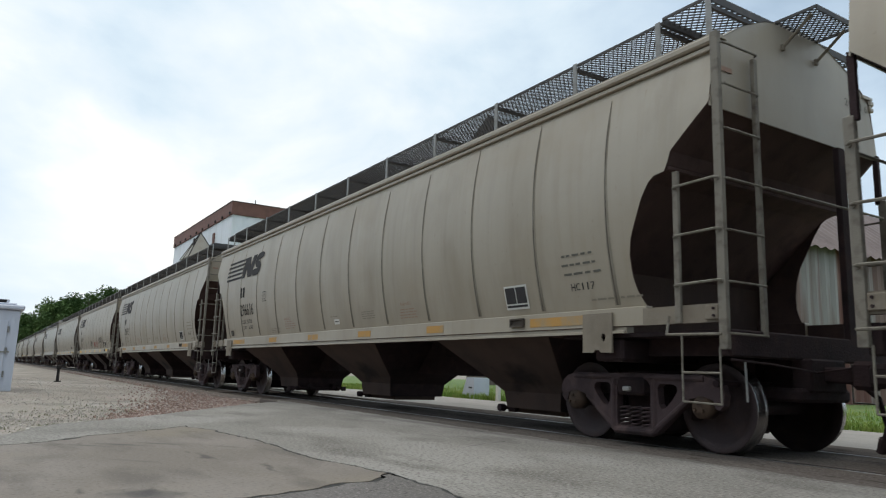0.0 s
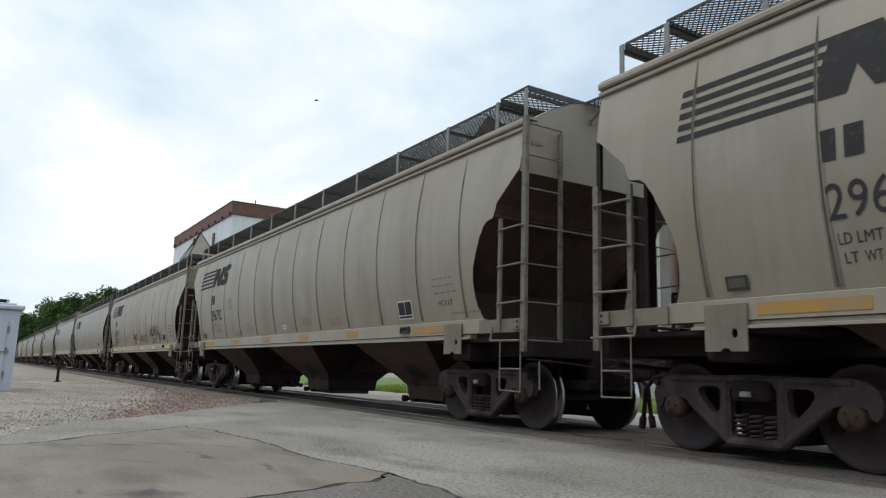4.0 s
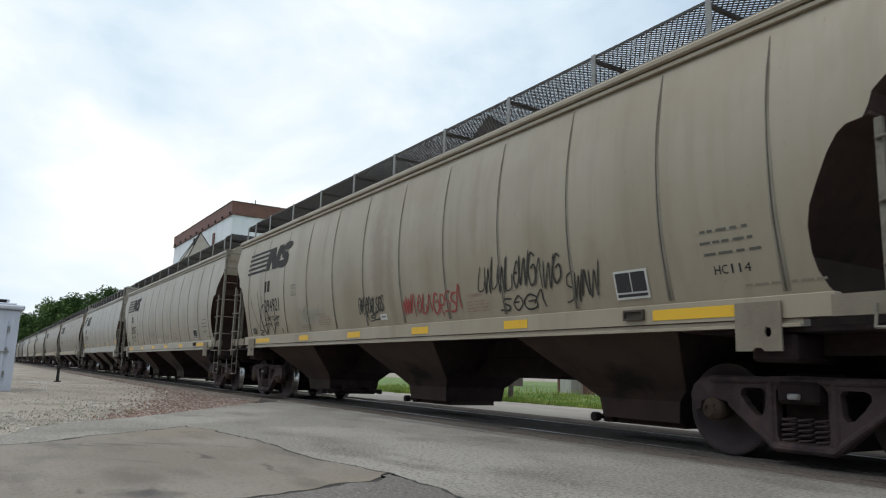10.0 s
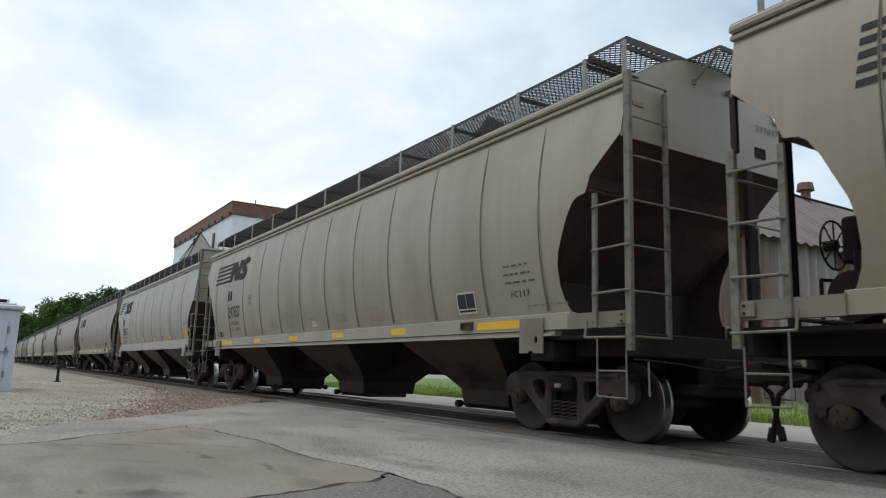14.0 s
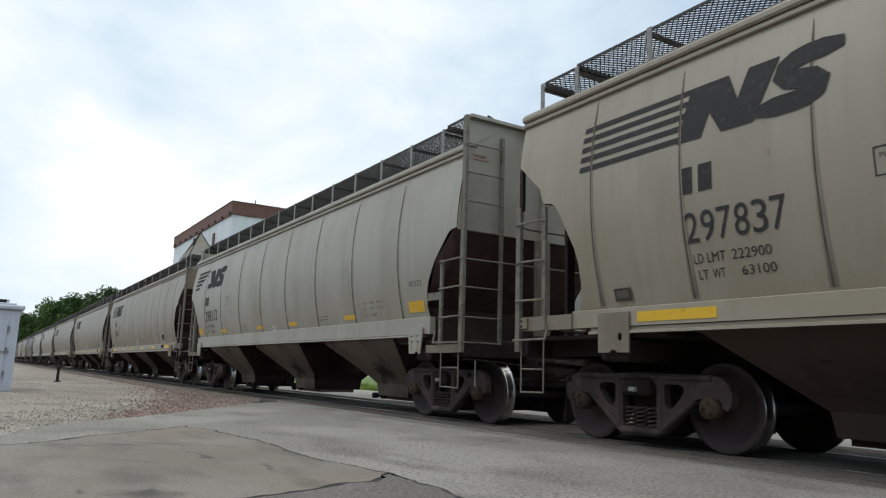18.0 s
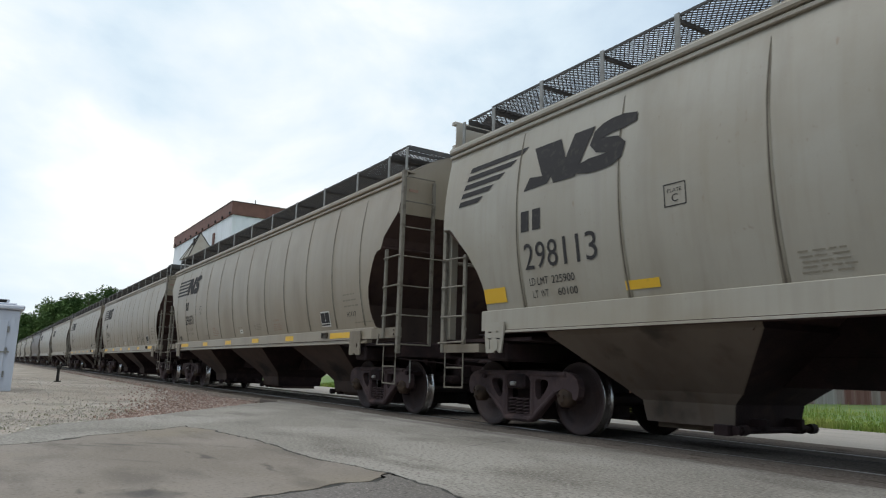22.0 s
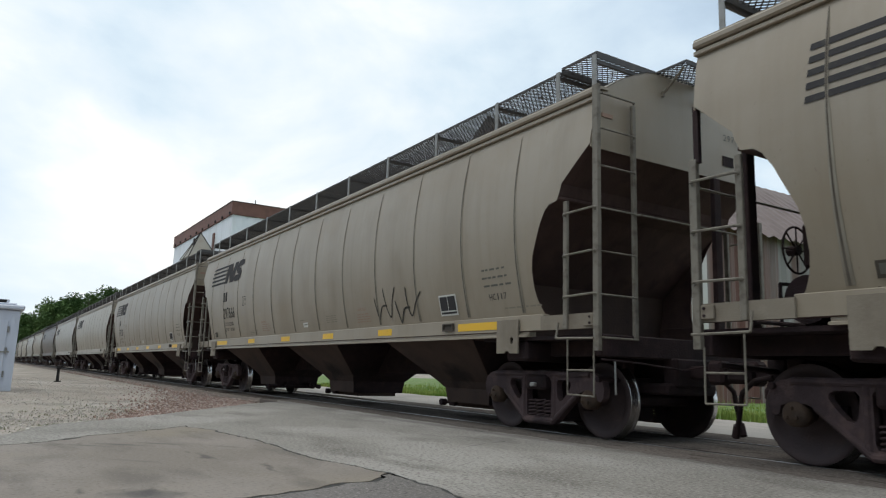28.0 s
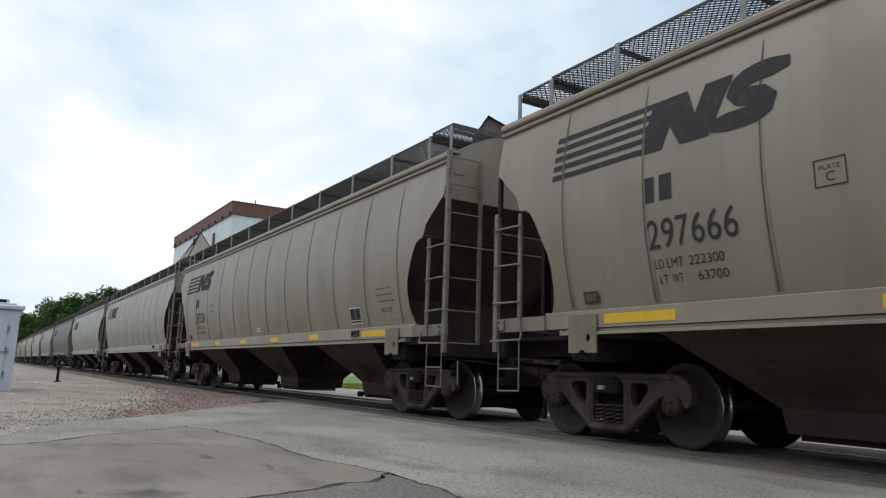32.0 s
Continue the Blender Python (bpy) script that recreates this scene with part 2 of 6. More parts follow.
AGGREGATE = material("exposed_aggregate_concrete", (0.1959, 0.1824, 0.1615), 0.92, 0, [
    ((0.2671, 0.2515, 0.2288), 0.7, 0.46, 0.60, (0.7, 1, 1), 0.85), ((0.1247, 0.1124, 0.0992), 1.5, 0.53, 0.66, (0.5, 1, 1), 0.75), ((0.2367, 0.2040, 0.1910), 5.0, 0.55, 0.75, (1, 1, 1), 0.45),
    ((0.0612, 0.0576, 0.0493), 30.0, 0.51, 0.62, (1, 1, 1), 0.60), ((0.3193, 0.3001, 0.2743), 34.0, 0.52, 0.63, (1, 1, 1), 0.55), ((0.2449, 0.1519, 0.1352), 30.0, 0.66, 0.72, (1, 1, 1), 0.55), ((0.0816, 0.0760, 0.0677), 11.0, 0.64, 0.74, (1, 1, 1), 0.5)], 0.15, 60.0, 0.0, 0.3)
ASPHALT = material("old_asphalt", (0.1213, 0.1104, 0.1016), 0.92, 0, [
    ((0.1698, 0.1537, 0.1457), 1.2, 0.5, 0.7, (1, 1, 1), 0.6), ((0.2749, 0.2561, 0.2415), 40.0, 0.56, 0.68, (1, 1, 1), 0.7), ((0.0404, 0.0378, 0.0350), 34.0, 0.54, 0.66, (1, 1, 1), 0.75), ((0.0647, 0.0599, 0.0550), 8.0, 0.6, 0.72, (1, 1, 1), 0.5)], 0.45, 60.0, 0, 0.3)
CROSSING = material("oily_crossing_asphalt", (0.128, 0.110, 0.098), 0.95, 0, [
    ((0.185, 0.170, 0.160), 1.3, 0.50, 0.72, (0.10, 1, 1), 0.7), ((0.080, 0.070, 0.066), 2.2, 0.48, 0.68, (0.10, 1.4, 1), 0.7), ((0.24, 0.215, 0.195), 30.0, 0.55, 0.66, (1, 1, 1), 0.55), ((0.045, 0.038, 0.034), 24.0, 0.54, 0.66, (1, 1, 1), 0.6), ((0.040, 0.034, 0.031), 5.0, 0.58, 0.70, (0.35, 1, 1), 0.7)], 0.6, 40.0, 0, 0.0)
for x, y, rx, ry, turn, strength in ((-4.56, -6.50, 0.26, 0.17, 1.0, 0.75), (-7.32, -6.52, 0.06, 0.26, -0.7, 0.55), (-7.32, -6.22, 0.07, 0.32, -0.7, 0.6), (-7.33, -5.88, 0.06, 0.26, -0.7, 0.5), (-6.9, -5.35, 0.06, 0.2, -0.8, 0.35), (-6.1, -6.3, 0.05, 0.3, -0.8, 0.3)):
    spot(CONCRETE, x, y, rx, ry, turn, (0.062, 0.057, 0.056), strength)
spot(AGGREGATE, -3.0, -1.20, 14.0, 0.52, 0.0, (0.075, 0.061, 0.054), 0.85)
spot(AGGREGATE, -8.0, -1.75, 5.0, 0.16, 0.03, (0.085, 0.072, 0.064), 0.5)
TAR = material("crack_filler_dirt", (0.022, 0.021, 0.018), 0.95)
GROUND = material("gravelly_ground", (0.232, 0.200, 0.168), 0.95, 0, [
    ((0.315, 0.285, 0.250), 0.30, 0.44, 0.60, (1, 1, 1), 0.85), ((0.135, 0.120, 0.100), 0.9, 0.52, 0.68, (1, 1, 1), 0.75), ((0.16, 0.165, 0.115), 1.7, 0.56, 0.70, (1, 1, 1), 0.55), ((0.27, 0.205, 0.175), 0.6, 0.55, 0.70, (1, 1, 1), 0.5),
    ((0.10, 0.088, 0.075), 20.0, 0.54, 0.70, (1, 1, 1), 0.65), ((0.38, 0.35, 0.31), 26.0, 0.55, 0.68, (1, 1, 1), 0.65)], 0.8, 28.0, 0, 0.3)
FARGRAVEL = material("pale_far_gravel", (0.2838, 0.2610, 0.2344), 0.95, 0, [((0.1892, 0.1711, 0.1563), 1.4, 0.48, 0.7, (0.3, 1, 1), 0.7), ((0.3612, 0.3423, 0.3212), 25.0, 0.55, 0.7, (1, 1, 1), 0.6)], 0.8, 30.0)
DARKBALLAST = material("oily_ballast", (0.13, 0.105, 0.085), 0.95, 0, [((0.22, 0.17, 0.14), 8.0, 0.5, 0.7, (1, 1, 1), 0.7), ((0.06, 0.05, 0.045), 14.0, 0.5, 0.7, (1, 1, 1), 0.7)], 1.0, 26.0)
TIE = material("creosoted_tie", (0.065, 0.05, 0.04), 0.9, 0, [((0.13, 0.11, 0.09), 12.0, 0.5, 0.75, (0.2, 1, 1), 0.6)], 0.6, 40.0, 0.3)
GRASS = material("grass_blades", (0.15, 0.235, 0.045), 0.75, 0, [((0.33, 0.36, 0.10), 1.1, 0.42, 0.68, (1, 1, 1), 0.85), ((0.36, 0.30, 0.13), 2.7, 0.60, 0.72, (1, 1, 1), 0.7)], 0, 60, 0.0, 0.2)
WEED = material("dusty_weeds", (0.24, 0.235, 0.16), 0.8, 0, [((0.26, 0.235, 0.15), 2.0, 0.45, 0.7, (1, 1, 1), 0.7)])
TURF = material("grass_turf", (0.085, 0.15, 0.03), 0.9, 0, [((0.17, 0.19, 0.06), 1.1, 0.45, 0.7, (1, 1, 1), 0.8), ((0.05, 0.085, 0.02), 6.0, 0.5, 0.7, (1, 1, 1), 0.7)], 0.8, 40.0)
LEAF = material("tree_leaves", (0.0750, 0.1290, 0.0450), 0.75, 0, [((0.1230, 0.1874, 0.0630), 0.30, 0.45, 0.68, (1, 1, 1), 0.8)], 0, 60, 0.0, 0.12)
BARK = material("tree_bark", (0.07, 0.055, 0.042), 0.9, 0, [((0.13, 0.11, 0.09), 8.0, 0.5, 0.75, (1, 1, 0.2), 0.6)], 0.6, 30.0)
SIDING = material("white_metal_siding", (0.68, 0.70, 0.72), 0.5, 0, [((0.52, 0.52, 0.50), 0.5, 0.5, 0.75, (1, 1, 0.2), 0.6)], 0.05, 20.0)
BRICKBAND = material("brown_roof_band", (0.155, 0.072, 0.052), 0.7, 0, [((0.10, 0.045, 0.035), 1.5, 0.45, 0.7, (1, 1, 1), 0.7)], 0.1, 20.0)
TANROOF = material("weathered_tan_roof", (0.25, 0.235, 0.20), 0.7, 0, [((0.22, 0.19, 0.15), 1.5, 0.45, 0.7, (1, 1, 1), 0.7)], 0.1, 20.0)
CORRUG = material("rust_streaked_corrugated", (0.2350, 0.2200, 0.2050), 0.6, 0, [
    ((0.1250, 0.0560, 0.0390), 0.7, 0.44, 0.56, (1.0, 1.4, 0.12), 0.85), ((0.1500, 0.1050, 0.0830), 1.6, 0.5, 0.7, (1, 1.8, 0.15), 0.7)], 0.05, 20.0)
PALEPANEL = material("chalky_white_corrugated", (0.46, 0.455, 0.43), 0.7, 0, [((0.30, 0.27, 0.23), 1.2, 0.5, 0.7, (1, 1.5, 0.2), 0.6)], 0.05, 20.0)
RUSTPANEL = material("rust_red_corrugated", (0.1230, 0.0541, 0.0410), 0.75, 0, [((0.2214, 0.1558, 0.1271), 2.0, 0.52, 0.68, (1, 2.0, 0.15), 0.7)], 0.05, 20.0)
OLDROOF = material("grey_brown_roofing", (0.1440, 0.1117, 0.1037), 0.85, 0, [((0.0936, 0.0677, 0.0622), 1.0, 0.45, 0.7, (1, 1, 1), 0.7), ((0.2016, 0.1624, 0.1521), 5.0, 0.55, 0.75, (1, 1, 1), 0.5)], 0.3, 20.0)
CABINET = material("pale_grey_cabinet_paint", (0.50, 0.53, 0.60), 0.45, 0, [((0.40, 0.42, 0.48), 1.2, 0.45, 0.7, (1, 1, 0.3), 0.6), ((0.35, 0.30, 0.25), 12.0, 0.68, 0.78, (1, 1, 0.3), 0.5)], 0.03, 30.0)
DARK = material("matt_black_iron", (0.025, 0.023, 0.022), 0.85, 0, [((0.05, 0.04, 0.033), 6.0, 0.5, 0.7, (1, 1, 1), 0.6)], 0, 60, 0, 0.2)
FEATHER = material("dark_feathers", (0.04, 0.035, 0.03), 0.8)


# ------------------------------------------------------------------ mesh helpers
def mesh_of(name, bm, mats):
    me = bpy.data.meshes.new(name)
    bmesh.ops.recalc_face_normals(bm, faces=bm.faces)
    bm.to_mesh(me)
    bm.free()
    for m in (mats if isinstance(mats, (list, tuple)) else [mats]):
        me.materials.append(m)
    return me


def part(name, bm, mats, parent, label="", at=None):
    ob = new(name, mesh_of(name, bm, mats))
    ob.parent = parent
    if at is not None:
        ob.matrix_basis = at
    if label:
        tagged(ob, label)
    return ob


def again(ob, parent, at, label=""):
    """One more part on the same mesh."""
    o = new(ob.name.split(".")[0], ob.data)
    o.parent = parent
    o.matrix_basis = at
    if label or "label" in ob:
        tagged(o, label or ob["label"])
    return o


def thing(name, label, category, group="", kind=""):
    ob = new(name)
    ob.empty_display_size = 0.2
    return tagged(ob, label, category, group, kind)


def box(bm, x0, x1, y0, y1, z0, z1, bevel=0.0, mat=0):
    vs = [bm.verts.new((x, y, z)) for x in (x0, x1) for y in (y0, y1) for z in (z0, z1)]
    fs = []
    for q in ((0, 1, 3, 2), (4, 6, 7, 5), (0, 4, 5, 1), (2, 3, 7, 6), (0, 2, 6, 4), (1, 5, 7, 3)):
        f = bm.faces.new([vs[i] for i in q])
        f.material_index = mat
        fs.append(f)
    if bevel:
        bmesh.ops.bevel(bm, geom=list({e for f in fs for e in f.edges}), offset=bevel, segments=1, affect="EDGES")
    return vs


def rod(bm, a, b, r, n=8, mat=0, r2=None):
    a, b = Vector(a), Vector(b)
    r2 = r if r2 is None else r2
    w = (b - a).normalized()
    u = w.orthogonal().normalized()
    v = w.cross(u)
    ring = [[bm.verts.new(p + (u * math.cos(6.28319 * i / n) + v * math.sin(6.28319 * i / n)) * q) for i in range(n)] for p, q in ((a, r), (b, r2))]
    for i in range(n):
        j = (i + 1) % n
        bm.faces.new((ring[0][i], ring[0][j], ring[1][j], ring[1][i])).material_index = mat
    bm.faces.new(ring[0]).material_index = mat
    bm.faces.new(list(reversed(ring[1]))).material_index = mat


def pipe(bm, points, r, n=6):
    for a, b in zip(points, points[1:]):
        rod(bm, a, b, r, n)


def lathe_y(bm, profile, n=32, mats=None, centre=(0, 0, 0)):
    """profile: (radius, y) pairs, turned about the y axis."""
    cx, cy, cz = centre
    rings = [[bm.verts.new((cx + r * math.cos(6.283185 * i / n), cy + y, cz + r * math.sin(6.283185 * i / n))) for i in range(n)] for r, y in profile]
    for k in range(len(rings) - 1):
        for i in range(n):
            j = (i + 1) % n
            f = bm.faces.new((rings[k][i], rings[k][j], rings[k + 1][j], rings[k + 1][i]))
            f.material_index = mats[k] if mats else 0
            f.smooth = True
    bm.faces.new(rings[0])
    bm.faces.new(list(reversed(rings[-1])))


def plate_xz(bm, outline, y0, y1, holes=(), mat=0):
    """An outline in x and z, with holes, as a plate from y0 to y1."""
    edges = []
    for loop in (outline, *holes):
        vs = [bm.verts.new((x, y0, z)) for x, z in loop]
        edges += [bm.edges.new((vs[i], vs[(i + 1) % len(vs)])) for i in range(len(vs))]
    fill = bmesh.ops.triangle_fill(bm, edges=edges, use_beauty=True)
    faces = [g for g in fill["geom"] if isinstance(g, bmesh.types.BMFace)]
    ext = bmesh.ops.extrude_face_region(bm, geom=faces)
    bmesh.ops.translate(bm, vec=(0, y1 - y0, 0), verts=[g for g in ext["geom"] if isinstance(g, bmesh.types.BMVert)])
    for f in bm.faces:
        f.material_index = f.material_index or mat


def lerp(table, z):
    for (a, x), (b, y) in zip(table, table[1:]):
        if z <= b:
            return x + (y - x) * (z - a) / (b - a) if b > a else y
    return table[-1][1]


def side_y(z):
    return 1.625 - 0.205 * ((2.85 - z) / 1.35) ** 2 if z < 2.85 else 1.625 - 0.175 * ((z - 2.85) / 1.3) ** 2


def smooth(bm):
    for f in bm.faces:
        f.smooth = True
    return bm


def ribbon(bm, pts, width, lift, mat=0):
    """A flat stroke on the curved side of a car, through points in x and z."""
    pts = [Vector(p) for p in pts]
    left, right = [], []
    for i, p in enumerate(pts):
        d = (pts[min(i + 1, len(pts) - 1)] - pts[max(i - 1, 0)])
        d = d.normalized() if d.length else Vector((1, 0))
        nrm = Vector((-d.y, d.x)) * width / 2 * (0.55 if i in (0, len(pts) - 1) else 1.0)
        for s, row in ((1, left), (-1, right)):
            q = p + nrm * s
            row.append(bm.verts.new((q.x, -side_y(q.y) - lift, q.y)))
    for i in range(len(pts) - 1):
        bm.faces.new((left[i], left[i + 1], right[i + 1], right[i])).material_index = mat


def patch(bm, corners, lift, n=6, mat=0):
    """A four-cornered patch in x and z (bottom left, bottom right, top right, top left) on the curved side of a car."""
    a, b, c, d = [Vector(p) for p in corners]
    rows = []
    for i in range(n + 1):
        l, r = a.lerp(d, i / n), b.lerp(c, i / n)
        rows.append([bm.verts.new((q.x, -side_y(q.y) - lift, q.y)) for q in (l, l.lerp(r, 0.5), r)])
    for i in range(n):
        for j in range(2):
            bm.faces.new((rows[i][j], rows[i][j + 1], rows[i + 1][j + 1], rows[i + 1][j])).material_index = mat


def lettering(words, x0, x1, z0, z1, lift=0.007):
    """Words set to fill a box in x and z on the near side of a car. Returns a bmesh."""
    cu = bpy.data.curves.new("words", "FONT")
    cu.body, cu.resolution_u = words, 3
    ob = bpy.data.objects.new("words", cu)
    scene.collection.objects.link(ob)
    dg = bpy.context.evaluated_depsgraph_get()
    me = bpy.data.meshes.new_from_object(ob.evaluated_get(dg))
    bm = bmesh.new()
    bm.from_mesh(me)
    bpy.data.objects.remove(ob)
    bpy.data.meshes.remove(me)
    xs, ys = [v.co.x for v in bm.verts], [v.co.y for v in bm.verts]
    ax, bx, ay, by = min(xs), max(xs), min(ys), max(ys)
    for v in bm.verts:
        x = x0 + (v.co.x - ax) / (bx - ax) * (x1 - x0)
        z = z0 + (v.co.y - ay) / (by - ay) * (z1 - z0)
        v.co = (x, -side_y(z) - lift, z)
    return bm


# ------------------------------------------------------------------ covered hopper cars
class Kind:
    """The measures of one kind of car, from its middle; x runs towards the head of the train."""

    def __init__(self, name, end, ladder, truck, pull, seams, sill, cut, end_bottom, short, tall_top, brackets, bays):
        self.name, self.end, self.ladder, self.truck, self.pull, self.seams, self.sill = name, end, ladder, truck, pull, seams, sill
        self.cut, self.end_bottom, self.short, self.tall_top, self.brackets, self.bays = cut, end_bottom, short, tall_top, brackets, bays


ROUND = Kind(name="round", end=8.98, ladder=9.02, truck=7.42, pull=9.67, seams=[-7.58, *[-6.30 + 1.40 * i for i in range(10)], 7.58], sill=(1.27, 1.50),
             cut=[(1.50, 8.00), (1.56, 7.96), (1.69, 7.90), (1.85, 7.87), (2.07, 7.87), (2.25, 7.91), (2.44, 8.00), (2.65, 8.10), (2.80, 8.20), (2.86, 8.28), (2.88, 8.42), (2.98, 8.47), (3.08, 8.50), (3.46, 8.93), (3.49, 8.96), (4.15, 8.98)],
             end_bottom=3.45, short=(1.30, 2.87, 8.50), tall_top=4.22, brackets=[0, 1.72, 3.44, 5.16, 6.85, 8.20, 8.87], bays=4.95)
SQUARE = Kind(name="square", end=8.25, ladder=8.28, truck=7.05, pull=9.0, seams=[-6.405 + 1.83 * i for i in range(8)], sill=(1.30, 1.60),
              cut=[(1.50, 7.30), (1.63, 7.26), (1.79, 7.24), (2.0, 7.29), (2.17, 7.37), (2.45, 7.58), (2.66, 7.80), (2.84, 7.99), (2.88, 8.06), (2.90, 8.22), (4.15, 8.25)],
              end_bottom=2.87, short=(1.15, 2.47, 7.72), tall_top=4.66, brackets=[0.57, 1.71, 2.85, 3.99, 5.13, 6.27, 7.42, 8.20], bays=4.55)


def side_panel_mesh(k):
    bm = bmesh.new()
    cols = [c for c in k.seams if abs(c) < 7.2]
    inner = []
    for a, b in zip(cols, cols[1:]):
        inner += [a + (b - a) * t for t in (0, 0.33, 0.67)]
    inner.append(cols[-1])
    levels = sorted({z for z, _ in k.cut} | {1.5 + 2.65 * i / 18 for i in range(19)})
    rows = []
    for z in levels:
        xe = lerp(k.cut, z)
        xs = [-xe, (-xe + inner[0]) / 2, *inner, (xe + inner[-1]) / 2, xe]
        rows.append([bm.verts.new((x, -side_y(z) + 0.003 * noise.noise(Vector((x * 0.9, z * 0.8, 3.1))) * (1 if 0 < i < len(xs) - 1 else 0), z)) for i, x in enumerate(xs)])
    for r0, r1 in zip(rows, rows[1:]):
        for i in range(len(r0) - 1):
            bm.faces.new((r0[i], r0[i + 1], r1[i + 1], r1[i]))
    bmesh.ops.recalc_face_normals(bm, faces=bm.faces)
    bmesh.ops.solidify(bm, geom=bm.faces[:], thickness=0.012)
    bmesh.ops.recalc_face_normals(bm, faces=bm.faces)
    # inner faces and cut edges take the slope sheets' shade-darkened colour
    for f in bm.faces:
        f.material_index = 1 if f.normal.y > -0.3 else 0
    for e in bm.edges:
        if len(e.link_faces) == 2 and e.link_faces[0].normal.dot(e.link_faces[1].normal) < 0.8:
            e.smooth = False
    return smooth(bm)


def seam_mesh(seed):
    rnd = random.Random(seed)
    bm = bmesh.new()
    rows = []
    z, top = 1.55, 3.97 + rnd.uniform(-0.05, 0.05)
    n = 22
    for i in range(n + 1):
        t = i / n
        zz = z + (top - z) * t
        w = (0.013 + 0.016 * max(0.0, 1 - t * 1.5) + rnd.uniform(-0.001, 0.002)) * min(1.0, (1.0 - t) * 7 + 0.12)
        c = 0.004 * noise.noise(Vector((seed, zz * 2.0, 0)))
        y = -side_y(zz)
        rows.append([bm.verts.new(p) for p in ((c - w * 1.3, y - 0.004, zz), (c - w * 0.45, y - 0.009, zz), (c + w * 0.45, y - 0.009, zz), (c + w * 1.5, y - 0.004, zz))])
    for a, b in zip(rows, rows[1:]):
        for i in range(3):
            bm.faces.new((a[i], a[i + 1], b[i + 1], b[i])).material_index = 0 if i == 1 else 1
    return bm


def roof_mesh(k):
    bm = bmesh.new()
    xs = [-k.end + 2 * k.end * i / 12 for i in range(13)]
    prof = [(y, 4.15 + 0.56 * (1 - (abs(y) / 1.45) ** 2.2)) for y in (-1.45, -1.3, -1.0, -0.6, -0.2, 0.2, 0.6, 1.0, 1.3, 1.45)]
    rows = [[bm.verts.new((x, y, z)) for y, z in prof] for x in xs]
    for a, b in zip(rows, rows[1:]):
        for i in range(len(prof) - 1):
            bm.faces.new((a[i], a[i + 1], b[i + 1], b[i]))
    return smooth(bm)


def end_panel_mesh(k):
    """The upright end sheet under the roof, at +x."""
    bm = bmesh.new()
    top = [4.15 + 0.56 * (1 - abs(-1 + i / 7) ** 2.2) - 0.004 if k is ROUND else 4.68 - 0.04 * abs(-1 + i / 7) for i in range(15)]
    rows = []
    for z in (k.end_bottom, k.end_bottom + 0.25, 3.75, 4.0, 4.14):
        w = side_y(z) - 0.012
        rows.append([bm.verts.new((k.end - 0.01, w * (-1 + i / 7), z)) for i in range(15)])
    rows.append([bm.verts.new((k.end - 0.01, 1.44 * (-1 + i / 7), top[i])) for i in range(15)])
    for a, b in zip(rows, rows[1:]):
        for i in range(14):
            bm.faces.new((a[i], a[i + 1], b[i + 1], b[i]))
    bmesh.ops.recalc_face_normals(bm, faces=bm.faces)
    bmesh.ops.solidify(bm, geom=bm.faces[:], thickness=0.015)
    return bm


def slope_mesh(k):
    """The end slope sheet at +x, from the end sheet down to the last bay."""
    bm = bmesh.new()
    foot = k.bays + 1.42
    y1 = side_y(k.end_bottom) - 0.03
    if k is ROUND:
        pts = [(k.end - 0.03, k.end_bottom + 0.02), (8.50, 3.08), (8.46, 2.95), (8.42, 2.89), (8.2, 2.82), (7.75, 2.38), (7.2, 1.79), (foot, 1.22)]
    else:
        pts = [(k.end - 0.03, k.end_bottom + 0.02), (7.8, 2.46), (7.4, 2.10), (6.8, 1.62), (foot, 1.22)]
    rows = []
    for x, z in pts:
        w = side_y(max(z, 1.5)) - (0.012 if z > 2.3 else 0.06)
        xe = min(x, lerp(k.cut, z) - 0.004) if z > 1.9 else x
        rows.append([bm.verts.new((xe if abs(s) == 1 else x, w * s, z)) for s in (-1, -0.9, -0.33, 0.33, 0.9, 1)])
    for p, q in zip(rows, rows[1:]):
        for j in range(5):
            bm.faces.new((p[j], p[j + 1], q[j + 1], q[j]))
    bmesh.ops.recalc_face_normals(bm, faces=bm.faces)
    bmesh.ops.solidify(bm, geom=bm.faces[:], thickness=0.02)
    # stiffeners under the sheet
    for y in (-0.75, 0.75):
        box(bm, foot + 0.35, foot + 0.50, y - 0.04, y + 0.04, 1.22, 1.75)
    return bm


def bay_mesh(xl, xr):
    """One hopper bay, from xl to xr at its top, with a straight throat below."""
    bm = bmesh.new()
    rings = []
    for z, a, b, y in ((0.26, -0.60, 0.60, 0.60), (0.50, -0.64, 0.64, 0.63), (0.62, -0.80, 0.80, 0.72), (1.24, xl, xr, 1.41), (1.30, xl, xr, 1.43)):
        rings.append([bm.verts.new(p) for p in ((a, -y, z), (b, -y, z), (b, y, z), (a, y, z))])
    for p, q in zip(rings, rings[1:]):
        for i in range(4):
            j = (i + 1) % 4
            bm.faces.new((p[i], p[j], q[j], q[i]))
    bm.faces.new(rings[0])
    bmesh.ops.bevel(bm, geom=[e for e in bm.edges if abs(e.verts[0].co.z - e.verts[1].co.z) > 0.2], offset=0.008, segments=1, affect="EDGES")
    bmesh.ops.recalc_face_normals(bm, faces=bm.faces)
    # faces towards the car ends get the dark colour, as painted shade
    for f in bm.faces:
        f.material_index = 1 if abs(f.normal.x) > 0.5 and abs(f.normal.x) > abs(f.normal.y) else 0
    return bm


